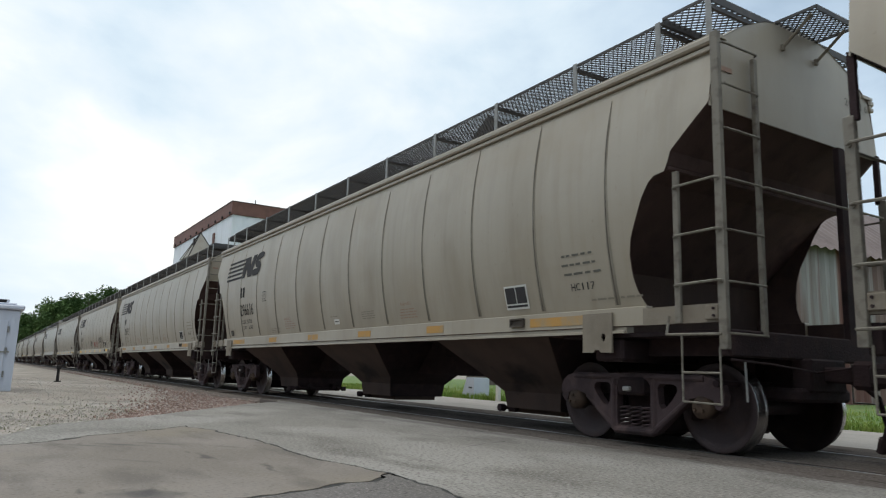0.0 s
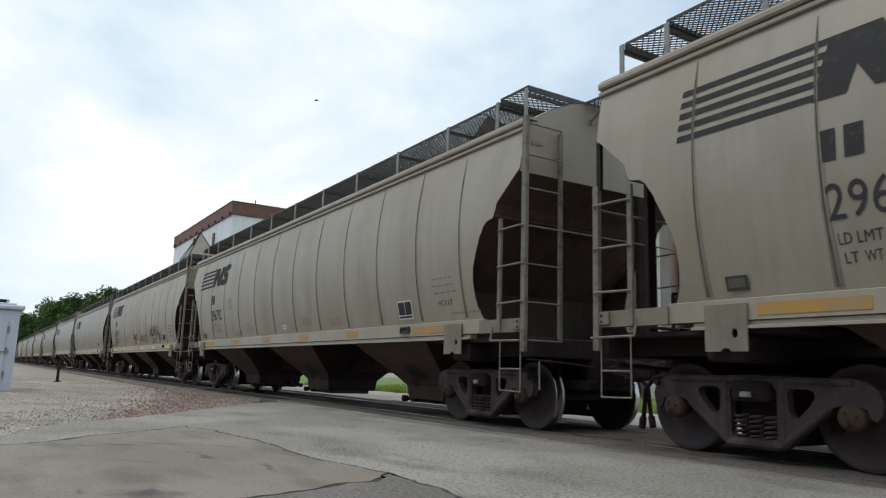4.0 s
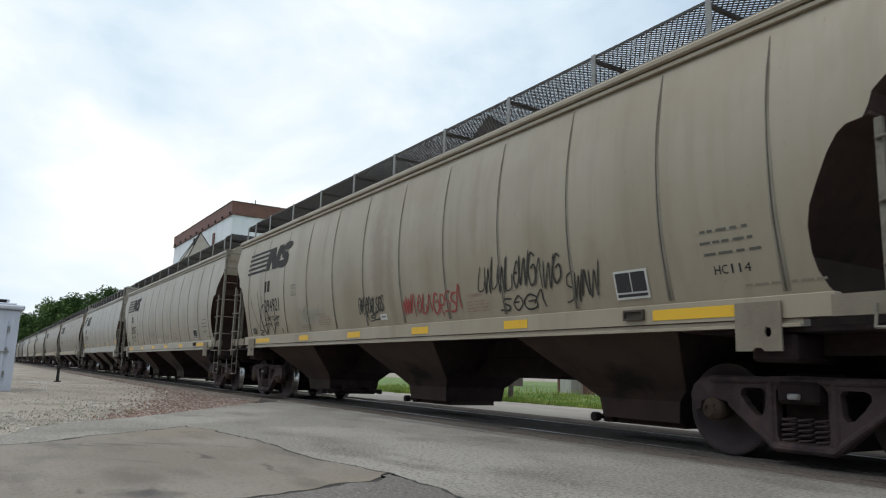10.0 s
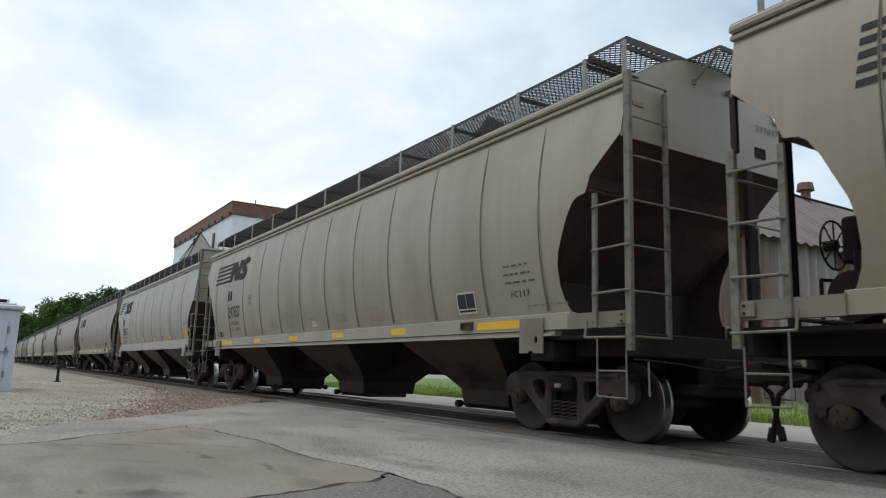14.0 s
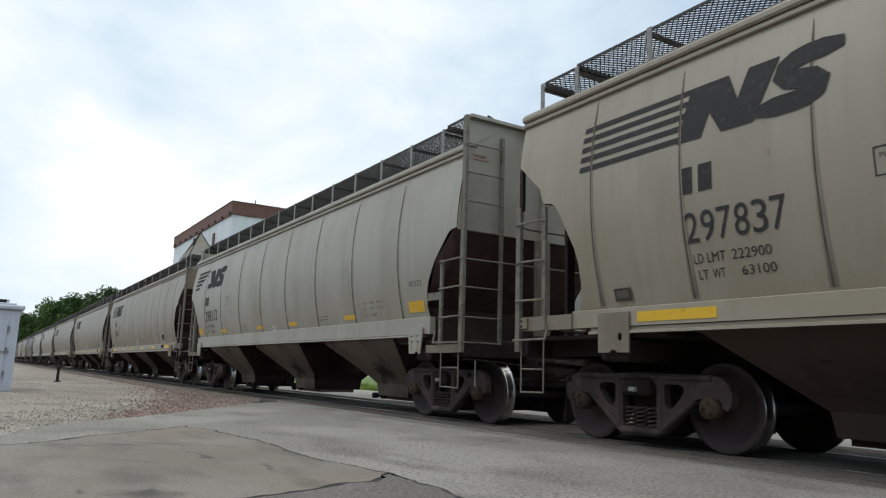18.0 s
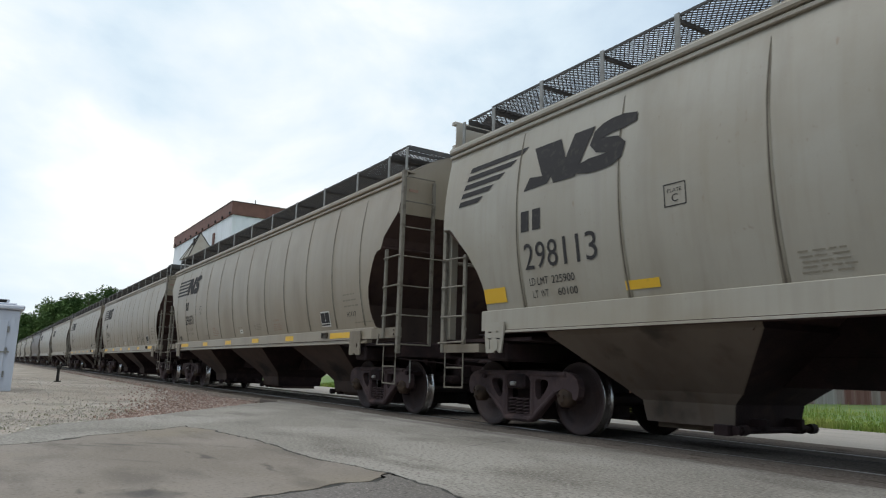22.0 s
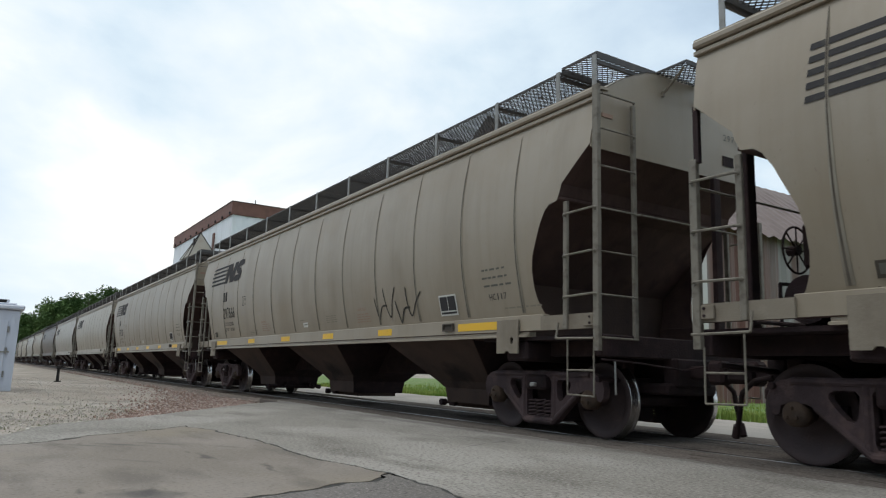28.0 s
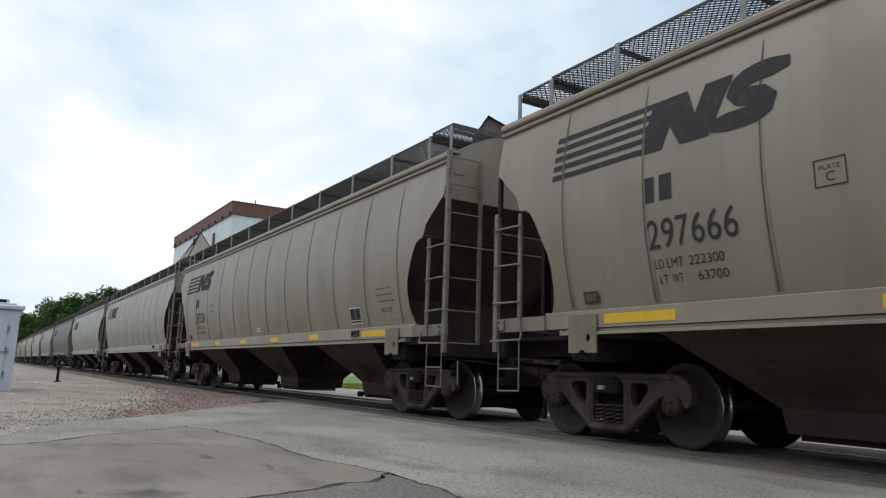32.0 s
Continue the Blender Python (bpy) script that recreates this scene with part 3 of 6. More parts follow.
def gate_mesh():
    bm = bmesh.new()
    box(bm, -0.55, 0.55, -0.455, 0.455, 0.19, 0.262, 0.0, 1)
    box(bm, -0.60, -0.56, -0.46, 0.46, 0.20, 0.30, 0.0)
    rod(bm, (-0.72, -0.64, 0.25), (-0.72, 0.64, 0.25), 0.028, 8)
    for y in (-0.66, 0.58):
        rod(bm, (-0.72, y, 0.25), (-0.72, y + 0.10, 0.25), 0.056, 8)
        rod(bm, (-0.72, y + 0.14 if y > 0 else y + 0.2, 0.25), (-0.72, y + 0.18 if y > 0 else y + 0.24, 0.25), 0.05, 8)
        box(bm, -0.68, -0.50, y + 0.14, y + 0.24, 0.19, 0.30, 0.008)
    box(bm, -0.80, -0.52, -0.36, -0.28, 0.24, 0.36, 0.01)
    box(bm, -0.80, -0.52, 0.28, 0.36, 0.24, 0.36, 0.01)
    return bm


def ridge_mesh(k):
    """A folded sheet between two bays, seen from below."""
    bm = bmesh.new()
    b = k.bays
    for x0, x1 in ((1.42, b - 1.42),):
        m, top = (x0 + x1) / 2, 1.24 + (x1 - x0) / 2 * 0.95
        rows = [[bm.verts.new((x, y, z)) for y in (-1.42, 1.42)] for x, z in ((x0, 1.22), (m, top), (x1, 1.22))]
        for p, q in zip(rows, rows[1:]):
            bm.faces.new((p[0], p[1], q[1], q[0]))
    return bm


def sill_mesh(k):
    """The near side sill: an angle with a lip, carried on lower and thinner to the ladders."""
    bm = bmesh.new()
    z0, z1 = k.sill
    e = k.cut[0][1] + 0.04
    box(bm, -e, e, -1.50, -1.39, z0 + 0.03, z1 + 0.012, 0.008)
    if k is ROUND:
        box(bm, -e + 0.3, e - 0.3, -1.525, -1.49, z0 - 0.045, z0 - 0.012, 0.004)
        box(bm, -e + 0.3, e - 0.3, -1.48, -1.37, z0 - 0.04, z0 + 0.032, 0.0)
    else:
        box(bm, -e + 0.3, e - 0.3, -1.53, -1.37, z0 - 0.005, z0 + 0.028, 0.004)
    for s in (-1, 1):
        a, b = s * (e - 0.02), s * (k.ladder - 0.02)
        if k is ROUND:
            box(bm, min(a, b), max(a, b), -1.53, -1.45, 1.30, 1.48, 0.0, 2)
        else:
            box(bm, min(a, b), max(a, b), -1.55, -1.36, 1.04, 1.16, 0.0, 2)
    bmesh.ops.recalc_face_normals(bm, faces=bm.faces)
    # shade painted in: undersides and inner faces take the dark slope colour
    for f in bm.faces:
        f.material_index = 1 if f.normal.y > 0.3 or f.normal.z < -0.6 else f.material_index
    return bm


def jack_pad_mesh(k):
    bm = bmesh.new()
    if k is ROUND:
        circle = [(0.10 + 0.035 * math.cos(t * 0.7854), 1.19 + 0.05 * math.sin(t * 0.7854)) for t in range(8)]
        plate_xz(bm, [(-0.23, 1.02), (-0.06, 1.02), (-0.03, 1.05), (0.03, 1.05), (0.06, 1.02), (0.23, 1.02), (0.23, 1.46), (-0.23, 1.46)], -1.536, -1.513, [circle])
        return bm
    slots = [[(x - 0.045, z), (x + 0.045, z), (x + 0.045, z + 0.018), (x - 0.045, z + 0.018)] for x, z in ((-0.09, 1.30), (0.10, 1.30), (-0.09, 1.21), (0.10, 1.21))]
    plate_xz(bm, [(-0.17, 1.03), (0.0, 1.03), (0.03, 1.06), (0.09, 1.06), (0.12, 1.03), (0.17, 1.03), (0.22, 1.30), (0.22, 1.44), (-0.20, 1.44), (-0.20, 1.25)], -1.556, -1.532, slots)
    for x in (-0.09, 0.10):
        box(bm, x - 0.012, x + 0.012, -1.572, -1.55, 1.08, 1.20, 0.003)
    return bm


def ladder_side_mesh(k, tall):
    """A side ladder at the +x end of the near side."""
    bm = bmesh.new()
    z0, z1, xi = k.short
    xo = k.ladder
    y = -1.55
    if tall:
        box(bm, xo - 0.045, xo + 0.045, y - 0.012, y + 0.05, 1.04, k.tall_top, 0.006)
    else:
        box(bm, xo - 0.045, xo + 0.045, y - 0.012, y + 0.05, 1.04, 2.94, 0.006)
        # the stile's upper flange, its shade painted on with the dark material
        box(bm, xo - 0.075, xo - 0.015, y + 0.0, y + 0.05, 2.90, 3.50 if k is ROUND else 2.96, 0.0, 1)
    box(bm, xi - 0.035, xi + 0.035, y - 0.012, y + 0.03, z0, z1, 0.006)
    rungs = (2.69, 2.18, 1.68) if k is ROUND else (2.42, 2.0, 1.56)
    for z in rungs:
        pipe(bm, [(xi - 0.02, y - 0.02, z), (xi + 0.03, y - 0.055, z), (xo - 0.03, y - 0.055, z + 0.01), (xo + 0.02, y - 0.02, z + 0.01)], 0.014, 6)
    # the looped rung under the sill and the hanging stirrup
    pipe(bm, [(xi - 0.10, y - 0.02, 1.38), (xi - 0.10, y - 0.06, 1.19), (xo + 0.02, y - 0.06, 1.18)], 0.014, 6)
    pipe(bm, [(xi + 0.02, y + 0.02, 1.2), (xi + 0.02, y + 0.02, 0.54), (xo - 0.06, y + 0.02, 0.53), (xo - 0.06, y + 0.02, 1.06)], 0.011, 6)
    pipe(bm, [(xi + 0.02, y + 0.02, 0.82), (xo - 0.06, y + 0.02, 0.82)], 0.012, 6)
    for z in rungs:
        for x in (xi, xo):
            rod(bm, (x, y - 0.03, z), (x, y - 0.01, z), 0.022, 6)
    return bm


def ladder_end_mesh(k):
    """A ladder on the end itself, at the near corner of the +x end."""
    bm = bmesh.new()
    x, yo, yi = k.ladder, -1.53, -0.92 if k is ROUND else -0.84
    box(bm, x - 0.02, x + 0.03, yi - 0.03, yi + 0.03, 1.18, 4.08 if k is ROUND else 4.42, 0.006)
    zs = [1.19, 1.68, 2.18, 2.69, 3.20, 3.66, 4.10] if k is ROUND else [1.19, 1.56, 2.0, 2.42, 2.85, 3.3, 3.75, 4.2]
    for z in zs:
        pipe(bm, [(x + 0.02, yo, z), (x + 0.06, yo + 0.04, z), (x + 0.06, yi - 0.03, z), (x + 0.02, yi, z)], 0.013, 6)
    # the grab rail over the whole end
    z = 2.69 if k is ROUND else 2.42
    pipe(bm, [(x + 0.02, yi, z), (x + 0.07, yi + 0.05, z), (x + 0.07, 1.35, z), (x + 0.02, 1.45, z)], 0.014, 6)
    return bm


def grating_mesh(x0, x1, y0, y1, z, drop=0.02, step=0.075):
    """An open diamond grating with a frame round it."""
    bm = bmesh.new()
    w, h = 0.0056, 0.012
    wide = y1 - y0
    n = int((x1 - x0 + wide) / step)
    for s in (1, -1):
        for i in range(-int(wide / step) - 1, n + 1):
            a = x0 + i * step
            t0, t1 = max(0.0, (x0 - a) / wide), min(1.0, (x1 - a) / wide)
            if t1 - t0 < 0.06:
                continue
            p = [(a + wide * t, (y0 + wide * t) if s > 0 else (y1 - wide * t)) for t in (t0, t1)]
            dx, dy = (p[1][0] - p[0][0]), (p[1][1] - p[0][1])
            l = math.hypot(dx, dy)
            ox, oy = -dy / l * w, dx / l * w
            lo = [bm.verts.new((q[0] + o * ox, q[1] + o * oy, z)) for q, o in ((p[0], 1), (p[1], 1), (p[1], -1), (p[0], -1))]
            hi = [bm.verts.new((v.co.x, v.co.y, z + h)) for v in lo]
            bm.faces.new(lo)
            bm.faces.new(list(reversed(hi)))
            for j in (0, 2):
                bm.faces.new((lo[j], lo[(j + 1) % 4], hi[(j + 1) % 4], hi[j]))
    for y in (y0, y1):
        box(bm, x0, x1, y - 0.008, y + 0.008, z - 0.002, z + 0.03)
    for x in (x0, x1):
        box(bm, x - 0.008, x + 0.008, y0, y1, z - drop, z + 0.03)
    return bm


def wheel_mesh():
    bm = bmesh.new()
    # from the outer face (-y) to the flange
    prof = [(0.10, -0.045), (0.15, -0.045), (0.17, -0.03), (0.36, 0.02), (0.385, -0.045), (0.448, -0.050), (0.465, -0.045), (0.470, -0.03), (0.475, 0.05), (0.488, 0.066), (0.497, 0.078), (0.492, 0.092), (0.45, 0.095), (0.385, 0.085), (0.36, 0.055), (0.17, 0.05), (0.10, 0.06)]
    lathe_y(bm, prof, 40, [0, 0, 0, 0, 0, 0, 1, 1, 1, 1, 0, 0, 0, 0, 0, 0])
    return bm


def bearing_mesh():
    bm = bmesh.new()
    lathe_y(bm, [(0.03, -0.105), (0.075, -0.10), (0.10, -0.075), (0.115, -0.07), (0.12, 0.06), (0.10, 0.08)], 20)
    for i in range(3):
        a = 2.0944 * i + 0.4
        rod(bm, (0.055 * math.cos(a), -0.125, 0.055 * math.sin(a)), (0.055 * math.cos(a), -0.09, 0.055 * math.sin(a)), 0.017, 6)
    return bm


def side_frame_mesh():
    """An open cast frame: a top chord, two columns, slanting lower arms and the jaws over the bearings."""
    bm = bmesh.new()
    half = [(0.0, 0.125), (0.25, 0.125), (0.34, 0.165), (0.60, 0.42), (0.68, 0.53), (0.73, 0.595), (0.80, 0.62), (0.97, 0.62), (1.03, 0.595), (1.05, 0.51), (1.10, 0.49), (1.145, 0.54), (1.165, 0.66), (1.13, 0.78), (1.04, 0.85), (0.90, 0.885), (0.60, 0.865), (0.35, 0.89), (0.0, 0.90)]
    outline = half + [(-x, z) for x, z in reversed(half[1:-1])]
    tri = [(0.37, 0.52), (0.355, 0.72), (0.39, 0.765), (0.57, 0.765), (0.62, 0.735), (0.625, 0.68), (0.56, 0.58), (0.47, 0.48), (0.41, 0.465)]
    win = [(-0.23, 0.23), (0.23, 0.23), (0.25, 0.28), (0.25, 0.74), (0.21, 0.80), (-0.21, 0.80), (-0.25, 0.74), (-0.25, 0.28)]
    plate_xz(bm, outline, -1.05, -0.95, [tri, [(-x, z) for x, z in reversed(tri)], win])
    bmesh.ops.recalc_face_normals(bm, faces=bm.faces)
    # rounded members
    rod(bm, (-0.92, -1.03, 0.845), (0.92, -1.03, 0.845), 0.045, 10)
    rod(bm, (-0.28, -1.03, 0.165), (0.28, -1.03, 0.165), 0.05, 10)
    for s in (-1, 1):
        rod(bm, (s * 0.27, -1.03, 0.165), (s * 0.70, -1.03, 0.585), 0.045, 10, 0, 0.038)
        rod(bm, (s * 0.305, -1.03, 0.20), (s * 0.305, -1.03, 0.84), 0.042, 10)
    for v in bm.verts:
        v.co.z = 0.125 + (v.co.z - 0.125) * 0.89
        if abs(v.co.x) > 0.64:
            v.co.x += math.copysign(0.05, v.co.x)
    return bm


def spring_mesh():
    bm = bmesh.new()
    turns, n = 5, 12
    prev = None
    for i in range(turns * n + 1):
        a = 6.28319 * i / n
        c = Vector((0.062 * math.cos(a), 0.062 * math.sin(a), 0.20 + 0.23 * i / (turns * n)))
        u = Vector((math.cos(a), math.sin(a), 0))
        ring = [bm.verts.new(c + u * 0.013 * math.cos(t * 1.2566) + Vector((0, 0, 0.013 * math.sin(t * 1.2566)))) for t in range(5)]
        if prev:
            for j in range(5):
                bm.faces.new((prev[j], prev[(j + 1) % 5], ring[(j + 1) % 5], ring[j]))
        prev = ring
    return smooth(bm)


def bolster_mesh():
    bm = bmesh.new()
    box(bm, -0.20, 0.20, -1.12, 1.12, 0.56, 0.76, 0.03)
    box(bm, -0.30, 0.30, -0.84, 0.84, 0.16, 0.84, 0.03)
    for s in (-1, 1):
        rod(bm, (s * 0.62, -0.75, 0.40), (s * 0.62, 0.75, 0.40), 0.04, 8)
        for y in (-0.75, 0.75):
            box(bm, s * 0.60 - 0.06 + s * 0.06, s * 0.60 + 0.06 + s * 0.06, y - 0.06, y + 0.06, 0.32, 0.56, 0.01)
    return bm


def coupler_mesh(k):
    """The coupler at +x: shank, head and knuckle, with the cut lever and the air hose."""
    bm = bmesh.new()
    e = k.ladder + 0.05
    box(bm, e - 0.5, k.pull - 0.16, -0.09, 0.09, 0.76, 0.92, 0.02)
    box(bm, k.pull - 0.24, k.pull - 0.02, -0.19, 0.02, 0.70, 0.98, 0.04)
    box(bm, k.pull - 0.26, k.pull + 0.05, 0.04, 0.20, 0.73, 0.95, 0.04)
    box(bm, k.pull - 0.10, k.pull + 0.06, -0.05, 0.10, 0.72, 0.96, 0.03)
    return bm


def hose_mesh(k):
    bm = bmesh.new()
    e = k.ladder
    pts = [(e + 0.02, 0.34, 0.80), (e + 0.22, 0.36, 0.76), (e + 0.42, 0.30, 0.62), (k.pull - 0.14, 0.22, 0.42), (k.pull - 0.06, 0.16, 0.24), (k.pull, 0.12, 0.18)]
    pipe(bm, pts, 0.028, 8)
    rod(bm, (k.pull - 0.05, 0.15, 0.26), (k.pull, 0.12, 0.13), 0.045, 8)
    return bm


def lever_mesh(k):
    bm = bmesh.new()
    e = k.ladder
    pipe(bm, [(e + 0.03, -1.5, 0.95), (e + 0.06, -0.9, 0.92), (e + 0.12, -0.25, 0.86), (k.pull - 0.2, -0.1, 0.92)], 0.012, 6)
    return bm


def end_sill_mesh(k):
    """End sill and striker at +x."""
    bm = bmesh.new()
    e = k.ladder
    box(bm, e - 0.10, e + 0.01, -1.47, 1.47, 0.98, 1.24, 0.015)
    box(bm, e - 0.12, e + 0.10, -0.32, 0.32, 0.66, 1.0, 0.02)
    return bm


def carrier_mesh(k):
    """The carrier iron under the draft sill."""
    bm = bmesh.new()
    e = k.ladder
    box(bm, e - 0.75, e + 0.06, -0.46, 0.46, 0.56, 0.70, 0.03)
    return bm


def hanger_mesh(k):
    """A brake rod across the end, and its hanger plates."""
    bm = bmesh.new()
    e = k.ladder
    rod(bm, (e - 0.45, -1.1, 0.72), (e - 0.45, 1.1, 0.72), 0.035, 8)
    for y in (-0.62, 0.62):
        box(bm, e - 0.55, e - 0.38, y - 0.10, y + 0.10, 0.60, 0.985, 0.02)
    return bm


def train_pipe_mesh(k):
    bm = bmesh.new()
    e = k.ladder
    rod(bm, (e - 0.02, 0.30, 0.86), (e - 0.02, 1.25, 0.90), 0.03, 8)
    return bm


def deck_mesh(k):
    bm = bmesh.new()
    e = k.ladder
    box(bm, k.truck - 0.75, e - 0.105, -1.44, 1.44, 1.19, 1.235, 0.0)
    for y in (-1.0, 1.0):
        box(bm, k.truck + 0.23, e - 0.105, y - 0.05, y + 0.05, 1.0, 1.192, 0.01)
    return bm


def web_mesh(k):
    """The upright web over the body bolster, up to the slope sheet."""
    bm = bmesh.new()
    foot = k.bays + 1.42
    x = k.truck - 0.05
    top = 1.22 + (x - foot) / (k.end - 0.03 - foot) * (k.end_bottom - 1.2)
    vs = [(-1.40, 1.23), (1.40, 1.23), (1.43, 1.55), (side_y(top) - 0.06, top - 0.03), (-side_y(top) + 0.06, top - 0.03), (-1.43, 1.55)]
    lo = [bm.verts.new((x, y, z)) for y, z in vs]
    hi = [bm.verts.new((x - 0.02, y, z)) for y, z in vs]
    bm.faces.new(lo)
    bm.faces.new(list(reversed(hi)))
    for i in range(6):
        bm.faces.new((lo[i], lo[(i + 1) % 6], hi[(i + 1) % 6], hi[i]))
    return bm


def body_bolster_mesh(k):
    bm = bmesh.new()
    box(bm, k.truck - 0.22, k.truck + 0.22, -1.44, 1.44, 0.93, 1.188, 0.03)
    return bm


def post_mesh(k, y, w, top):
    bm = bmesh.new()
    e = k.ladder
    box(bm, e - 0.08, e - 0.0, y - w, y + w, 1.235, top, 0.008)
    return bm


def brake_wheel_mesh():
    bm = bmesh.new()
    n = 28
    R = 0.27
    for i in range(n):
        a, b = 6.28319 * i / n, 6.28319 * (i + 1) / n
        rod(bm, (0, R * math.cos(a), R * math.sin(a)), (0, R * math.cos(b), R * math.sin(b)), 0.013, 6)
    for i in range(8):
        a = 6.28319 * i / 8
        rod(bm, (0, 0.05 * math.cos(a), 0.05 * math.sin(a)), (0, R * math.cos(a), R * math.sin(a)), 0.010, 5)
    rod(bm, (-0.10, 0, 0), (0.03, 0, 0), 0.06, 10)
    return bm


def brake_gear_mesh(k):
    """Reservoir, cylinder and pipes on the deck at the tail end (-x)."""
    bm = bmesh.new()
    e = -k.ladder
    rod(bm, (e + 0.65, -0.75, 1.55), (e + 0.65, 0.15, 1.55), 0.24, 14)
    rod(bm, (e + 0.75, 0.45, 1.50), (e + 1.35, 0.45, 1.50), 0.16, 12)
    box(bm, e + 0.45, e + 0.75, -0.35, -0.10, 1.80, 2.05, 0.03)
    for y in (-0.62, -0.05):
        box(bm, e + 0.58, e + 0.72, y - 0.03, y + 0.03, 1.235, 1.40)
    pipe(bm, [(e + 0.25, -0.55, 1.24), (e + 0.25, -0.55, 1.75), (e + 0.25, 0.30, 1.80), (e + 0.25, 0.30, 2.6)], 0.02, 6)
    pipe(bm, [(e + 0.30, 0.75, 1.24), (e + 0.30, 0.75, 2.4), (e + 0.9, 0.75, 2.7)], 0.03, 6)
    pipe(bm, [(e + 0.9, -1.2, 1.26), (e + 0.35, -1.1, 1.32), (e + 0.35, 1.1, 1.32)], 0.018, 6)
    box(bm, e + 0.10, e + 0.30, 0.12, 0.40, 2.0, 2.5, 0.03)
    return bm


TURN = pose(0, 0, 0, 0, 0, 180)


def build_car(k, coat):
    """One covered hopper with all its parts, its middle over the origin."""
    car = thing("covered_hopper", "", "rail car")
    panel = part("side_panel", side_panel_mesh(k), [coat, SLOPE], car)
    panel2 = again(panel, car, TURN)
    kinds = [mesh_of("weld_seam", seam_mesh(i), [SEAM, SEAMSIDE]) for i in range(5)]
    for i, s in enumerate(k.seams):
        for p in (panel, panel2):
            o = new("weld_seam", kinds[(i * 3 + (p is panel2)) % 5])
            o.parent = p
            o.matrix_basis = pose(s, 0, 0)
    part("roof", roof_mesh(k), coat, car)
    chord = bmesh.new()
    box(chord, -k.end - 0.02, k.end + 0.02, -1.54, -1.44, 4.125, 4.21, 0.02)
    box(chord, -k.end - 0.01, k.end + 0.01, -1.485, -1.44, 4.10, 4.13)
    box(chord, -k.end - 0.02, k.end + 0.02, -1.515, -1.44, 4.055, 4.105, 0.008)
    box(chord, -k.end - 0.02, k.end + 0.02, -1.50, -1.30, 4.20, 4.235, 0.0)
    chord = part("top_chord", chord, coat, car)
    again(chord, car, TURN)
    end = part("end_panel", end_panel_mesh(k), coat, car)
    again(end, car, TURN)
    slope = part("slope_sheet", slope_mesh(k), SLOPE, car, "grimy slope sheet with its shade put into the dark brown")
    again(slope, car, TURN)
    bay_m = BAY if k is ROUND else BAYPALE
    ridge = part("ridge_sheet", ridge_mesh(k), SLOPE, car)
    again(ridge, car, TURN)
    shift, inner, ahead, behind = (0.12, 1.40, 1.27, 1.50) if k is ROUND else (0.0, 1.53, 1.45, 1.45)
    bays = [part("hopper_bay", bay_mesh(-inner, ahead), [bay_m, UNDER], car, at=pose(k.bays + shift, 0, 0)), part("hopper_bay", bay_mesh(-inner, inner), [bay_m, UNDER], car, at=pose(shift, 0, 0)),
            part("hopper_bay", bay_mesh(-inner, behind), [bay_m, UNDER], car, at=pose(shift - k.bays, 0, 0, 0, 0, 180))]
    gate = None
    for b in bays:
        gate = again(gate, b, pose(0, 0, 0)) if gate else part("outlet_gate", gate_mesh(), [UNDER, bay_m], b, "black iron outlet gate with a crank shaft")
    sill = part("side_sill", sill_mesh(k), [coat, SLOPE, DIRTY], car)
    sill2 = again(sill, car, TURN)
    pad = None
    for sl in (sill, sill2):
        for s in (-1, 1):
            at = pose(s * (k.truck - 0.08), 0, 0)
            pad = again(pad, sl, at) if pad else part("jacking_pad", jack_pad_mesh(k), DIRTY if k is ROUND else coat, sl, at=at)
    centre = bmesh.new()
    box(centre, -k.ladder, k.ladder, -0.17, 0.17, 0.70, 1.02, 0.01)
    box(centre, -k.bays, k.bays, -0.16, 0.16, 1.0, 1.62, 0.01)
    part("centre_sill", centre, UNDER, car)
    for fn, nm, m in ((end_sill_mesh, "end_sill", UNDER), (carrier_mesh, "draft_carrier", UNDER), (hanger_mesh, "brake_rod", UNDER), (train_pipe_mesh, "train_pipe", UNDER), (deck_mesh, "end_deck", UNDER), (body_bolster_mesh, "body_bolster", UNDER), (web_mesh, "bolster_web", BAY), (coupler_mesh, "coupler", UNDER), (hose_mesh, "air_hose", UNDER), (lever_mesh, "uncoupling_lever", UNDER)):
        o = part(nm, fn(k), m, car)
        again(o, car, TURN)
    if k is ROUND:
        for s in (-1, 1):
            bm = bmesh.new()
            a, b = sorted((s * (k.ladder - 0.20), s * (k.ladder - 0.05)))
            box(bm, a, b, -1.56, -1.53, 1.325, 1.465, 0.008)
            block = part("end_block", bm, DIRTY, sill, "bolted steel end block")
            for z in (1.36, 1.43):
                bm = bmesh.new()
                rod(bm, ((a + b) / 2 + s * 0.03, -1.573, z), ((a + b) / 2 + s * 0.03, -1.555, z), 0.014, 8)
                part("bolt", bm, UNDER, block)
    mark_rows = [(0.88, 1.10, 3.66, 3.80, UNDER), (-1.40, -1.22, 3.86, 3.91, REDFAINT)] if k is ROUND else [(0.16, 0.62, 4.06, 4.075, FAINT), (0.16, 0.70, 4.00, 4.015, FAINT), (0.16, 0.56, 3.94, 3.955, FAINT), (-1.38, -1.12, 4.06, 4.085, REDFAINT), (-1.38, -1.08, 4.00, 4.025, REDFAINT)]
    for y0, y1, z0, z1, m in mark_rows:
        bm = bmesh.new()
        box(bm, k.end - 0.006, k.end + 0.003, y0, y1, z0, z1)
        part("end_mark", bm, m, end)
    bm = bmesh.new()
    pipe(bm, [(k.ladder + 0.04, -1.30, 0.93), (k.ladder + 0.05, -1.30, 0.56)], 0.011, 8)
